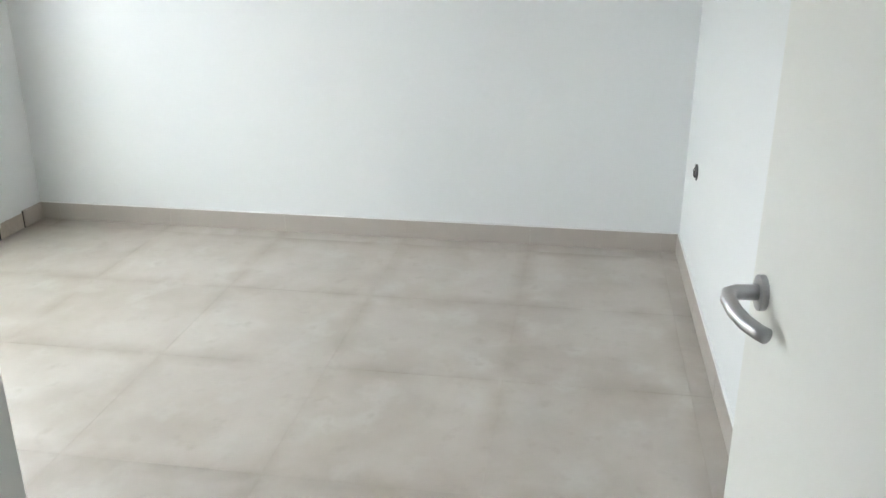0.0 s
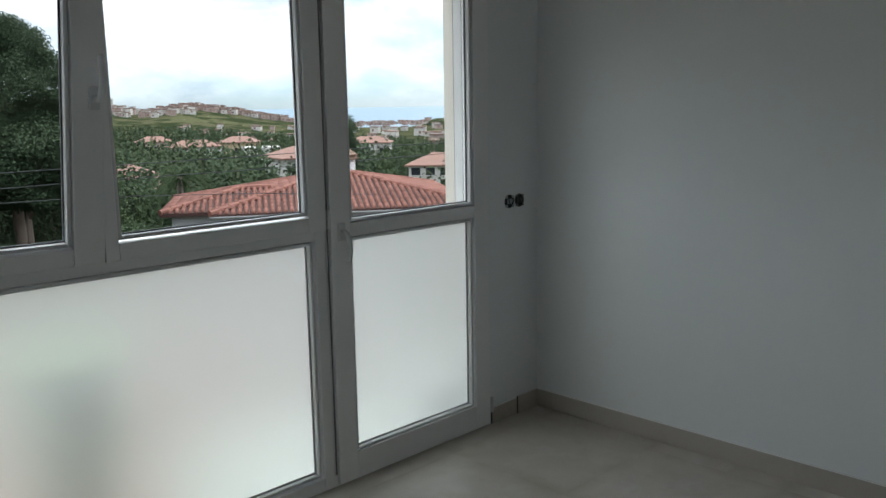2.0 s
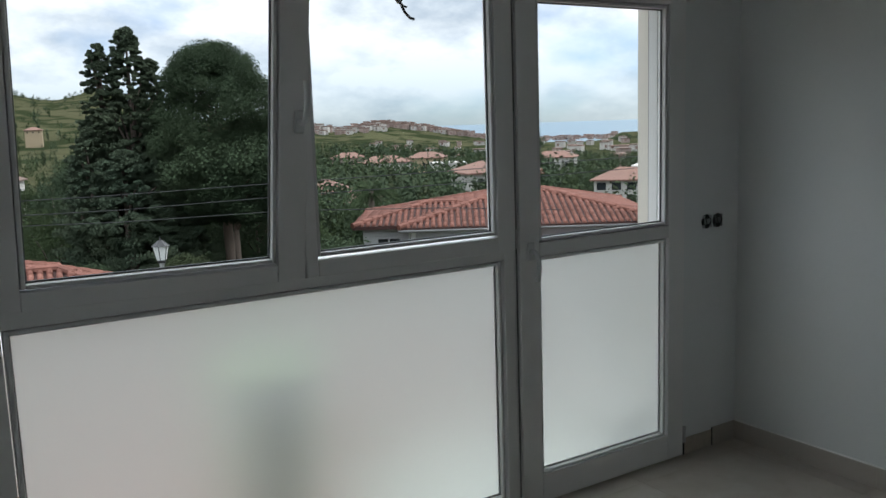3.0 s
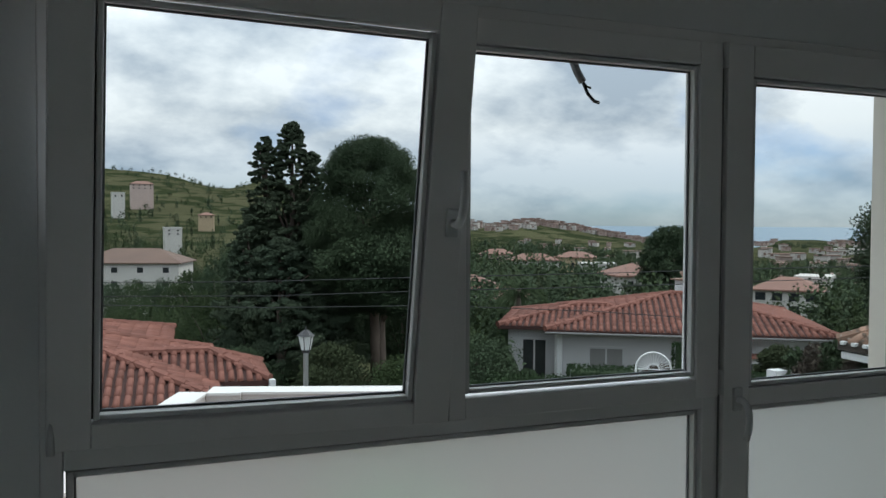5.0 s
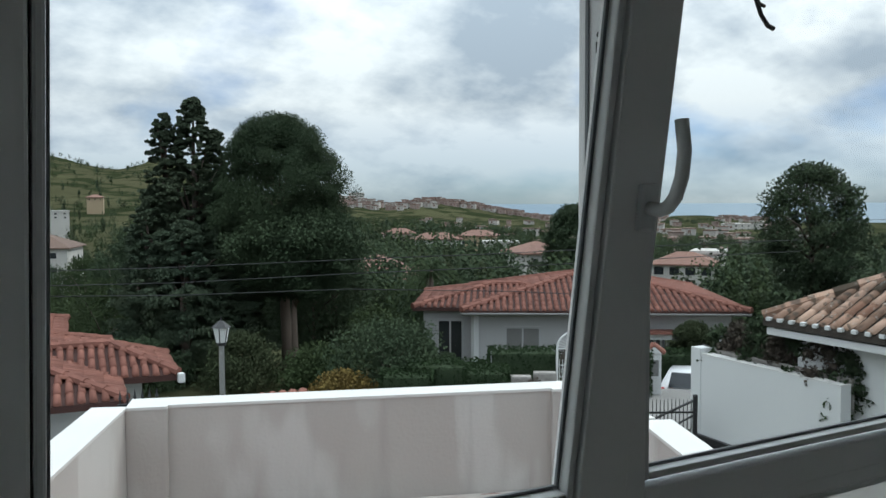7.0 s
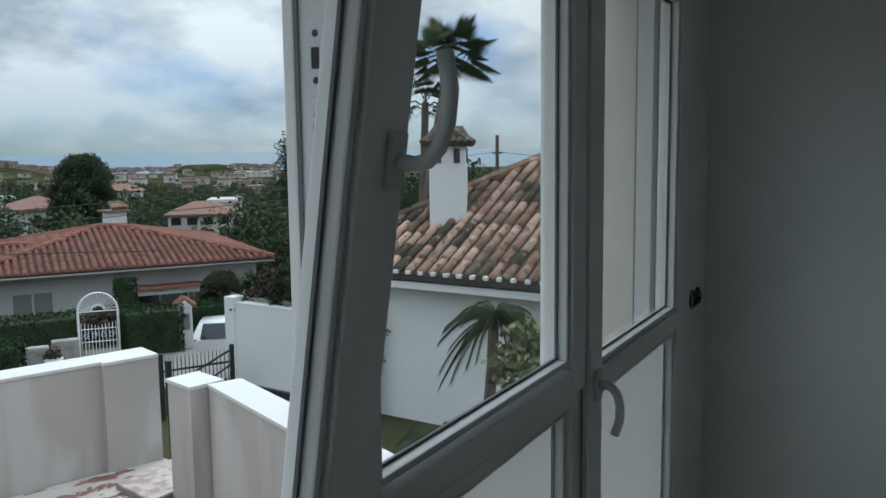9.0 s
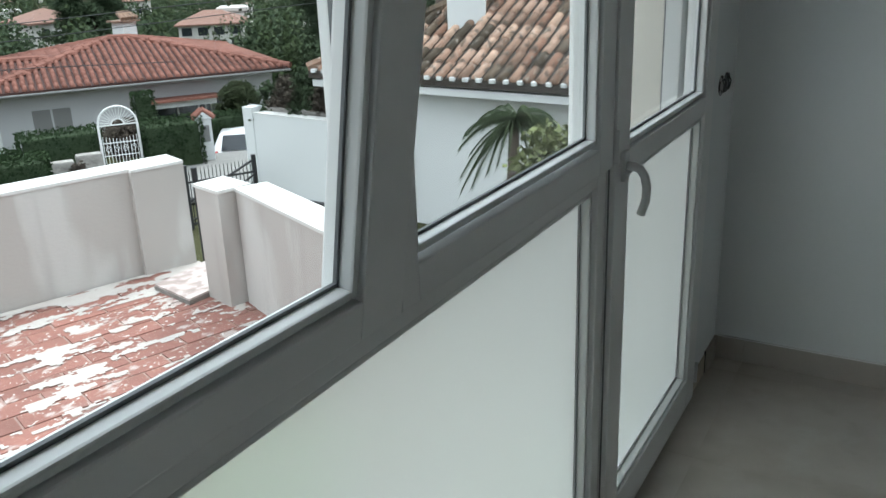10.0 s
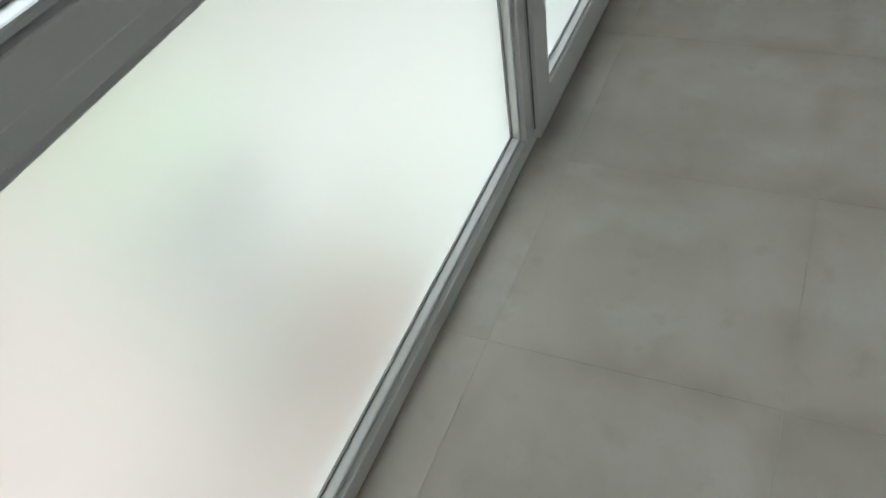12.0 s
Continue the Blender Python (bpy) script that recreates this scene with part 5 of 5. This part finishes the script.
# white boundary wall before the neighbour's house
WA, WB = Vector((10.56, 11.98)), Vector((10.24, 8.35))
bw = wall_run("boundary_wall", WA, WB, 0.25, -4.2, -1.70, 1, "smooth white boundary wall beside the driveway", M_WHITE)
part("end_post", prism([WA + Vector((-0.03, -0.12)), WA + Vector((0.28, -0.14)), WA + Vector((0.30, 0.14)), WA + Vector((-0.01, 0.16))], -4.2, -1.60), M_WHITE, bw)
part("drain_strip", prism([WA + Vector((-0.10, 0)), WB + Vector((-0.10, 0)), WB + Vector((-0.01, 0)), WA + Vector((-0.01, 0))], -3.9, -3.42), M_IRON, bw, "dark strip along the wall foot")
part("planter_edge", prism([WA + Vector((0.26, -0.2)), WB + Vector((0.30, 0)), WB + Vector((0.38, 0)), WA + Vector((0.36, -0.2))], -2.2, -1.62), M_STONE, bw)
for k in range(7):
    p = WA.lerp(WB, 0.06 + 0.145 * k)
    tree("planter_shrub", "bare purplish shrub behind the boundary wall", "bush", p.x + 0.5, p.y, -3.7, 2.5 + 0.15 * (k % 3), 0.8, 0.45, M_DRYSHRUB if k % 2 else M_DARKLEAF, 40, 70, 0.045, 90 + k, M_BARK, 0.03, category="shrub", group="planter shrubs")


def street_lamp():
    t = thing("street_lamp", "black lantern street lamp with white panes on a grey post", "street lamp", at=(0.57, 12.4, -3.67))
    part("post", tube([(0, 0, 0), (0, 0, 0.5), (0, 0, 2.95)], 0.055, 10, None, 0.042), M_STEEL, t)
    part("collar", tube([(0, 0, 2.93), (0, 0, 2.98)], 0.07, 10), M_IRON, t)
    lant = new("lantern")
    lant.parent = t
    z0, z1, r0, r1 = 2.98, 3.22, 0.085, 0.135
    for k in range(6):
        a, b = k * math.pi / 3, (k + 1) * math.pi / 3
        V = [(r0 * math.cos(a), r0 * math.sin(a), z0), (r0 * math.cos(b), r0 * math.sin(b), z0), (r1 * math.cos(b), r1 * math.sin(b), z1), (r1 * math.cos(a), r1 * math.sin(a), z1)]
        V += [tuple(c * 0.94 if i < 2 else c for i, c in enumerate(p)) for p in V]
        meshed("pane", V, [(0, 1, 2, 3), (7, 6, 5, 4), (0, 4, 5, 1), (2, 6, 7, 3)], M_WHITE, lant, "opal white pane")
        part("bar", tube([V[0], V[3]], 0.008, 5), M_IRON, lant)
    part("hood", tube([(0, 0, z1), (0, 0, z1 + 0.05), (0, 0, z1 + 0.10)], 0.155, 6, None, 0.04), M_IRON, lant)
    part("finial", tube([(0, 0, z1 + 0.1), (0, 0, z1 + 0.17)], 0.015, 6, None, 0.006), M_IRON, lant)


street_lamp()


def car():
    x, y = spot8(46.9, 25.6)
    t = thing("car", "white parked hatchback seen from behind", "car", at=(x, y, -4.62))
    t.rotation_euler = (0, 0, radians(38))
    paint = mat("white_car_paint", (0.74, 0.75, 0.76), (0.70, 0.71, 0.72), 0.2, 5, 1, 0)
    red = mat("tail_light_plastic", (0.45, 0.02, 0.02), (0.35, 0.015, 0.015), 0.25, 10, 2, 0)
    bm = bmesh.new()
    prof = [(-2.0, 0.25), (-2.02, 0.75), (-1.85, 0.95), (-1.55, 1.38), (-1.2, 1.46), (0.1, 1.44), (0.85, 1.0), (1.75, 0.85), (2.0, 0.6), (2.0, 0.25)]
    lo = [[bm.verts.new((px, s * (0.84 if pz < 1.1 else 0.66), pz)) for px, pz in prof] for s in (-1, 1)]
    n = len(prof)
    bm.faces.new(lo[0])
    bm.faces.new(lo[1][::-1])
    for i in range(n):
        bm.faces.new((lo[0][i], lo[1][i], lo[1][(i + 1) % n], lo[0][(i + 1) % n]))
    bmesh.ops.recalc_face_normals(bm, faces=bm.faces)
    bmesh.ops.bevel(bm, geom=bm.edges[:], offset=0.05, segments=2, affect="EDGES")
    part("body", bm, paint, t, "", True)
    gl = bmesh.new()
    gv = [gl.verts.new(p) for p in ((-1.865, -0.62, 0.99), (-1.865, 0.62, 0.99), (-1.60, 0.56, 1.36), (-1.60, -0.56, 1.36), (-1.80, -0.62, 0.99), (-1.80, 0.62, 0.99), (-1.53, 0.56, 1.36), (-1.53, -0.56, 1.36))]
    for f in ((0, 3, 2, 1), (4, 5, 6, 7), (0, 1, 5, 4), (2, 3, 7, 6), (1, 2, 6, 5), (3, 0, 4, 7)):
        gl.faces.new([gv[i] for i in f])
    part("rear_window", gl, M_PANE, t, "dark rear window")
    for s in (-1, 1):
        part("side_window", bx(-1.2, s * 0.70, 1.02, 0.35, s * 0.755, 1.34, 0.02), M_PANE, t)
        part("tail_light", bx(-2.04, s * 0.78 - 0.08, 0.72, -1.88, s * 0.78 + 0.07, 1.0, 0.02), red, t, "red tail light")
        for wx in (-1.25, 1.25):
            w = part("wheel", tube([(wx, s * 0.72, 0.31), (wx, s * 0.88, 0.31)], 0.31, 18), M_IRON, t, "black tyre")
            part("rim", tube([(wx, s * 0.875, 0.31), (wx, s * 0.89, 0.31)], 0.19, 14), M_STEEL, w)
    part("bumper", bx(-2.1, -0.8, 0.3, -1.95, 0.8, 0.55, 0.04), paint, t)


car()

# utility pole and wires
x, y = spot(64.2, 40)
up = thing("utility_pole", "dark wooden utility pole with crossarm", "utility pole", at=(x, y, -9.0))
part("pole", tube([(0, 0, 0), (0, 0, 11.0)], 0.12, 8, None, 0.085), M_BARK, up)
part("crossarm", tube([(-0.28, 0.1, 10.2), (0.28, -0.1, 10.2)], 0.045, 6), M_BARK, up)


def wire(points, label):
    t = thing("overhead_wire", label, "wire", "overhead wires")
    part("strand", tube(points, 0.011, 5), M_IRON, t)


def wire_line(tab, d=24.0):
    out = []
    for az, tn in tab:
        dist = d / math.cos(radians(az - 20))
        x, y = spot(az, dist)
        out.append((x, y, EYE.z + tn * dist))
    return out


wire(wire_line(((-14, -0.066), (1.4, -0.0705), (10, -0.072), (23.3, -0.0665), (34, -0.060), (41, -0.0535), (52, -0.043))), "thin dark overhead wire across the gardens")
wire(wire_line(((-14, -0.078), (1.4, -0.086), (12, -0.089), (23, -0.083), (34, -0.076), (52, -0.055))), "thin dark overhead wire across the gardens")
wire(wire_line(((-14, -0.088), (1.4, -0.096), (12, -0.103), (23, -0.101), (34, -0.105), (42, -0.110))), "thin dark overhead wire across the gardens")
px, py = spot(64.2, 40)
wire([(px, py, 1.25), (px + 4, py - 3, 0.7), (px + 9, py - 7, 0.6)], "sagging wire from the utility pole")
wire([(px, py, 1.25), (px - 4, py + 3, 0.75), (px - 9, py + 6, 0.6)], "sagging wire from the utility pole")


# ---- distant houses ----
def far_house(az, d, w, dp, tan_base, tan_eave, turn, label, wallm=M_FARWHITE, roofm=True, cols=3, rows=1, arches=False, flat=False, roof=None):
    x, y = spot(az, d)
    z0, z1 = EYE.z + tan_base * d, EYE.z + tan_eave * d
    t = thing("villa", label, "house", "distant villas", at=(x, y, 0))
    t.rotation_euler = (0, 0, radians(-az + turn))
    part("wall", bx(-w / 2, 0, min(z0, gz(x, y)) - 4, w / 2, dp, z1), wallm, t)
    e = 0.4
    if flat:
        part("roof", bx(-w / 2 - 0.15, -0.15, z1, w / 2 + 0.15, dp + 0.15, z1 + 0.35), wallm, t)
    else:
        h = dp * 0.20
        V = [(-w / 2 - e, -e, z1), (w / 2 + e, -e, z1), (w / 2 + e, dp + e, z1), (-w / 2 - e, dp + e, z1), (-w / 2 + dp * 0.4, dp / 2, z1 + h), (w / 2 - dp * 0.4, dp / 2, z1 + h)]
        V += [(p[0], p[1], z1 - 0.15) for p in V[:4]]
        meshed("roof", V, [(0, 1, 5, 4), (1, 2, 5), (2, 3, 4, 5), (3, 0, 4), (0, 6, 7, 1), (1, 7, 8, 2), (2, 8, 9, 3), (3, 9, 6, 0), (9, 8, 7, 6)], roof or M_FARROOF, t, "terracotta tiled roof")
    sh = (z1 - z0) / rows
    for r in range(rows):
        for c in range(cols):
            cx = -w / 2 + w * (c + 0.5) / cols
            ww, hh = w / cols * (0.62 if arches else 0.24), sh * (0.62 if arches else 0.38)
            b = z1 - (r + 1) * sh + sh * (0.12 if arches else 0.28)
            wn_ = new("window")
            wn_.parent = t
            part("pane", bx(cx - ww / 2, -0.02, b, cx + ww / 2, 0.1, b + hh), M_PANE, wn_)
            part("frame", bx(cx - ww / 2 - 0.08, -0.05, b - 0.12, cx + ww / 2 + 0.08, 0.05, b - 0.02), wallm, wn_)
    return t


M_FARROOF = mat("far_terracotta", (0.225, 0.122, 0.092), (0.165, 0.092, 0.072), 0.9, 2.5, 0.4, 0)
M_BROWNROOF = mat("far_brown_tile", (0.15, 0.095, 0.072), (0.11, 0.072, 0.056), 0.9, 2.5, 0.4, 0)
vl = far_house(2.5, 120, 13.4, 9, -0.078, -0.047, -16, "two-storey white villa with brown hip roof", cols=4, rows=2, roof=M_BROWNROOF)
for yy, zz_ in ((3.4, -6.8), (6.2, -6.8)):
    sw = new("window")
    sw.parent = vl
    part("pane", bx(6.68, yy - 0.4, zz_, 6.73, yy + 0.4, zz_ + 1.5, 0.02), M_PANE, sw)
    part("frame", bx(6.70, yy - 0.5, zz_ - 0.12, 6.78, yy + 0.5, zz_ - 0.02), M_FARWHITE, sw)
far_house(45.1, 95, 6.6, 6, -0.100, -0.072, -6, "white villa with arched loggia and terracotta roof", cols=4, rows=2, arches=True)
far_house(46.6, 100, 3.4, 5, -0.088, -0.060, -6, "small white flat-roofed house", cols=1, rows=1, flat=True)
far_house(36.3, 82, 4.4, 5, -0.080, -0.060, 24, "small white house with a terracotta roof", cols=2)
far_house(25.2, 70, 4.6, 5, -0.100, -0.078, 6, "red-roofed house among trees", cols=2)
far_house(27.8, 62, 3.0, 4, -0.108, -0.090, 6, "white house with glazed porch", cols=2)
far_house(21.5, 66, 2.6, 4, -0.105, -0.088, 6, "white house glimpsed between trunks", cols=1, flat=True)
M_OCHREW = mat("ochre_villa_walls", (0.40, 0.31, 0.20), (0.34, 0.26, 0.17), 0.9, 3, 0.3, 0)
M_PINKW = mat("pink_villa_walls", (0.46, 0.36, 0.32), (0.40, 0.31, 0.28), 0.9, 3, 0.3, 0)
far_house(3.4, 420, 10, 7, 0.034, 0.0405, 4, "pink villa on the hillside", M_PINKW, cols=4, rows=2)
far_house(5.3, 230, 4.2, 5, -0.017, -0.009, 6, "white house with flat roof on the slope", cols=2, rows=2, flat=True)
far_house(7.3, 330, 5.5, 5, 0.002, 0.0065, -4, "ochre house on the slope", M_OCHREW, cols=3)
far_house(2.0, 380, 5, 5, 0.024, 0.030, 6, "low white house on the hillside", cols=2, flat=True)
far_house(29.2, 165, 9, 6, -0.064, -0.044, 12, "white house half hidden by valley trees", cols=3)
far_house(31.6, 190, 8, 6, -0.058, -0.040, -14, "ochre house half hidden by valley trees", M_OCHREW, cols=3)
far_house(33.4, 150, 6, 5, -0.068, -0.049, 8, "low white house among valley trees", cols=2, flat=True)
far_house(26.6, 210, 8, 6, -0.052, -0.037, 4, "pink house on the wooded slope", M_PINKW, cols=3)
far_house(40.2, 180, 9, 6, -0.062, -0.044, -8, "pale villa among trees near the shore", cols=3)
far_house(51.6, 75, 5.0, 5, -0.105, -0.085, -10, "white house behind dark trees", cols=2, flat=True)
far_house(49.0, 500, 26, 14, -0.038, -0.0265, -8, "long white terraced apartment block", cols=8, rows=3, flat=True)
far_house(23.7, 780, 14, 12, -0.006, 0.0105, 0, "twin slab apartment tower on the skyline", cols=6, rows=6, flat=True)
far_house(24.6, 790, 9, 12, -0.010, 0.0035, 0, "pale apartment tower on the skyline", cols=4, rows=6, flat=True)


def town():
    rng = np.random.default_rng(7)
    sets = {"pink": ([], []), "white": ([], []), "roof": ([], [])}

    def add(key, x0, y0, z0, x1, y1, z1, m):
        V, F = sets[key]
        i = len(V)
        for p in ((x0, y0, z0), (x1, y0, z0), (x1, y1, z0), (x0, y1, z0), (x0, y0, z1), (x1, y0, z1), (x1, y1, z1), (x0, y1, z1)):
            V.append(m @ Vector(p))
        F += [tuple(i + q for q in f) for f in ((0, 1, 5, 4), (1, 2, 6, 5), (2, 3, 7, 6), (3, 0, 4, 7), (4, 5, 6, 7))]
    for k in range(760):
        if k < 220:
            az, r = min(36.5, max(27.0, rng.normal(31.2, 2.6))), rng.uniform(735, 800)
        elif k < 500:
            az, r = rng.uniform(35.5, 50.5), rng.uniform(690, 845)
        elif k < 640:
            az, r = rng.uniform(22, 29), rng.uniform(700, 790)
        else:
            az, r = rng.uniform(26, 54), rng.uniform(170, 600)
        if 44.2 < az < 47.4 and r > 690:
            continue
        x, y = -3 + r * math.sin(radians(az)), r * math.cos(radians(az))
        g = ground_z(x, y)
        s = 0.72 if r > 600 else 0.7
        w, d, h = rng.uniform(4, 8) * s, rng.uniform(5, 8) * s, rng.uniform(2.2, 4.6) * (1.0 if r > 600 else 0.8)
        if az > 35 and r > 600:
            h = rng.uniform(1.2, 3.0)
        m = Matrix.Translation((x, y, g)) @ Matrix.Rotation(radians(-az + rng.uniform(-25, 25)), 4, "Z")
        key = "pink" if (k < 500 and rng.random() < 0.6) or rng.random() < 0.3 else "white"
        add(key, -w / 2, 0, -3, w / 2, d, h, m)
        add("roof", -w / 2 - 0.2, -0.2, h, w / 2 + 0.2, d + 0.2, h + 0.45, m)
        for q in range(int(w / 3.2)):
            for lv in range(max(1, int(h / 3))):
                add("roof", -w / 2 + 1 + q * 3.2, -0.12, 1 + lv * 3, -w / 2 + 2.3 + q * 3.2, 0.1, 2.3 + lv * 3, m)
    pink = mat("far_pink_walls", (0.34, 0.26, 0.23), (0.28, 0.215, 0.19), 0.9, 0.2, 0.03, 0, island=0.2)
    white = mat("far_town_walls", (0.44, 0.415, 0.385), (0.36, 0.335, 0.31), 0.9, 0.2, 0.03, 0, island=0.2)
    rf = mat("far_town_roofs", (0.22, 0.14, 0.115), (0.16, 0.11, 0.09), 0.9, 0.2, 0.03, 0, island=0.3)
    for key, m_, lb in (("pink", pink, "distant terracotta and pink town blocks"), ("white", white, "distant white houses over the valley"), ("roof", rf, "distant tiled roofs and window openings")):
        tagged(meshed("far_town", *sets[key], m_), lb, "town", kind="stuff")


town()


def far_woods():
    """Woods of the valley and hill: each tree a small spray of leaf clumps."""
    rng = np.random.default_rng(3)
    groups = {"dark": [], "green": [], "olive": []}
    for k in range(10400):
        az = rng.uniform(-3, 72) if k < 8200 else rng.uniform(21, 52)
        r = 46 * math.exp(rng.uniform(0, 2.92)) if k < 8200 else rng.uniform(540, 850)
        if az < 11 and r > 260 and rng.random() < 0.45:
            continue
        if az > 36 and r > 640 and not 44.0 < az < 47.6 and rng.random() < 0.5:
            continue
        if r < 110 and (42.6 < az < 48 or 34.6 < az < 37.6) and rng.random() < 0.9:
            continue
        x, y = -3 + r * math.sin(radians(az)), r * math.cos(radians(az))
        if az < 11:
            h = rng.uniform(2.2, 5.2) * (0.45 if az < 9.5 and r < 150 else 1.2 if r < 250 else 0.9)
        elif r > 560:
            h = rng.uniform(1.6, 3.6)
        elif 20 < az < 37 and 90 < r < 330:
            h = rng.uniform(4.0, 9.0)
        else:
            h = rng.uniform(2.4, 5.6) * (1 + min(0.35, r / 500))
        if az > 20:
            # tree tops stay below the town and the shore
            reach = 1.5 + r * (lerp_table(((20, -0.012), (30, -0.020), (36, -0.030), (43, -0.034), (44.4, -0.018 if r > 600 else -0.036), (47.4, -0.018 if r > 600 else -0.036), (48.5, -0.034), (80, -0.03)), az)) - ground_z(x, y)
            h = min(h, reach * rng.uniform(0.72, 1.0) / 1.12)
            if h < 0.9:
                continue
        groups[("dark", "green", "olive")[int(rng.choice(3, p=(0.52, 0.30, 0.18)))]].append((x, y, ground_z(x, y), h, rng.random() < (0.42 if r < 500 else 0), r))
    for key, m_ in (("dark", M_DARKLEAF), ("green", M_LEAF), ("olive", M_OLIVE)):
        cs, sizes = [], []
        for x, y, z, h, slim, r in groups[key]:
            n = 270 if r < 130 else 130 if r < 330 else 44
            w = h * (0.13 if slim else 0.42)
            hh = h * (1.12 if slim else 1.0)
            q = rng.normal(size=(n, 3))
            q /= np.linalg.norm(q, axis=1)[:, None]
            q *= rng.uniform(0.35, 1, size=(n, 1)) * (1 + 0.3 * np.sin(q[:, :1] * 5 + h) * np.cos(q[:, 1:2] * 4 + x))
            cs.append(q * np.array([w, w, hh * 0.5]) + np.array([x, y, z + hh * 0.5]))
            sizes.append(np.full(n, (0.058 if n == 270 else 0.095 if n == 130 else 0.22) * w * (3.4 if slim else 1)))
        c, s = np.concatenate(cs), np.concatenate(sizes)[:, None]
        n = len(c)
        a = rng.normal(size=(n, 3))
        a /= np.linalg.norm(a, axis=1)[:, None]
        b = rng.normal(size=(n, 3))
        b -= (a * b).sum(1)[:, None] * a
        b /= np.linalg.norm(b, axis=1)[:, None]
        v = np.stack([c - a * s, c + b * s * 0.7, c + a * s, c - b * s * 0.7], axis=1).reshape(-1, 3)
        tagged(meshed("far_woods", v.tolist(), np.arange(n * 4).reshape(-1, 4).tolist(), m_), "dense mixed trees filling the valley and slopes", "trees", kind="stuff")


far_woods()

# green tub beside the lower pane
pail = thing("tub", "green plastic builder's tub standing outside the frosted pane", "tub", at=(-2.10, 0.43, -0.034))
M_PAIL = mat("green_plastic", (0.58, 0.70, 0.46), (0.54, 0.65, 0.42), 0.45, 8, 2, 0)
bm = bmesh.new()
rings = []
for r, z in ((0.15, 0.0), (0.165, 0.22), (0.19, 0.46), (0.215, 0.66), (0.205, 0.66), (0.15, 0.05)):
    rings.append([bm.verts.new((r * math.cos(2 * math.pi * k / 24), r * math.sin(2 * math.pi * k / 24), z)) for k in range(24)])
for p, q in zip(rings, rings[1:]):
    for k in range(24):
        bm.faces.new((p[k], p[(k + 1) % 24], q[(k + 1) % 24], q[k]))
bm.faces.new(rings[0][::-1])
bm.faces.new(rings[-1])
part("shell", bm, M_PAIL, pail, "", True)
part("rim", tube([(0.215 * math.cos(a), 0.215 * math.sin(a), 0.66) for a in [2 * math.pi * k / 24 for k in range(25)]], 0.011, 8), M_PAIL, pail, "", True)

# terrace bricks, each its own piece
bm = bx(-0.155, -0.074, -0.02, 0.155, 0.074, 0.0, 0.004)
brick_mesh = bpy.data.meshes.new("brick")
bm.to_mesh(brick_mesh)
bm.free()
brick_mesh.materials.append(M_BRICK)
ub = (B - A).normalized()
vb = Vector((ub.y, -ub.x))
lead = Vector((-ub.y, ub.x))


def in_terrace(p):
    poly = [(-4.0, 0.63), tuple(A), tuple(B), (1.05, 3.0), (-0.22, 0.63)]
    c = False
    for (x1, y1), (x2, y2) in zip(poly, poly[1:] + poly[:1]):
        if (y1 > p.y) != (y2 > p.y) and p.x < (x2 - x1) * (p.y - y1) / (y2 - y1) + x1:
            c = not c
    return c


placed = 0
for j in range(34):
    for i in range(-4, 16):
        p = A + ub * (0.12 + i * 0.322 + (0.16 if j % 2 else 0)) + vb * (0.085 + j * 0.158)
        if placed >= 300 or not all(in_terrace(p + ub * a + vb * b) for a in (-0.15, 0.15) for b in (-0.07, 0.07)):
            continue
        o = new("brick", brick_mesh)
        o.parent = terrace
        o.matrix_basis = pose(p.x, p.y, PZ + random.uniform(-0.003, 0.003), random.uniform(-0.5, 0.5), random.uniform(-0.5, 0.5), math.degrees(math.atan2(ub.y, ub.x)) + random.uniform(-0.6, 0.6))
        placed += 1


def plaster_spill():
    """Dried plaster smeared over the terrace: thin ragged skins, thickest along the foot of the walls."""
    V, F, index = [], [], {}
    step_, z = 0.016, PZ + 0.0045

    def corner(i, j):
        if (i, j) not in index:
            p = A + ub * (i * step_) + vb * (j * step_)
            index[i, j] = len(V)
            V.append((p.x, p.y, z + 0.002 * noise.noise(Vector((p.x * 9, p.y * 9, 4)))))
        return index[i, j]
    for j in range(1, 250):
        for i in range(-20, 210):
            u, v = i * step_, j * step_
            p = A + ub * u + vb * v
            if not in_terrace(p) or p.y < 0.84:
                continue
            smear = noise.noise(Vector((u * 2.6, v * 9.0, 1.7))) + 0.55 * noise.noise(Vector((u * 9, v * 19, 5.1))) + 0.35 * noise.noise(Vector((u * 26, v * 34, 9.3)))
            joint = 0.16 if abs((v - 0.006) / 0.158 - round((v - 0.006) / 0.158)) < 0.13 else 0.0
            edge = max(0.0, 0.42 - v) * 1.5
            if smear + joint + edge > 0.33:
                F.append((corner(i, j), corner(i, j + 1), corner(i + 1, j + 1), corner(i + 1, j)))
    skin = meshed("plaster_skin", V, F, M_PLASTER, terrace, "ragged white dried plaster")
    skin["kind"] = "stuff"


M_PLASTER = mat("dried_plaster", (0.50, 0.47, 0.44), (0.40, 0.35, 0.32), 0.9, 45, 6, 0.4)
plaster_spill()
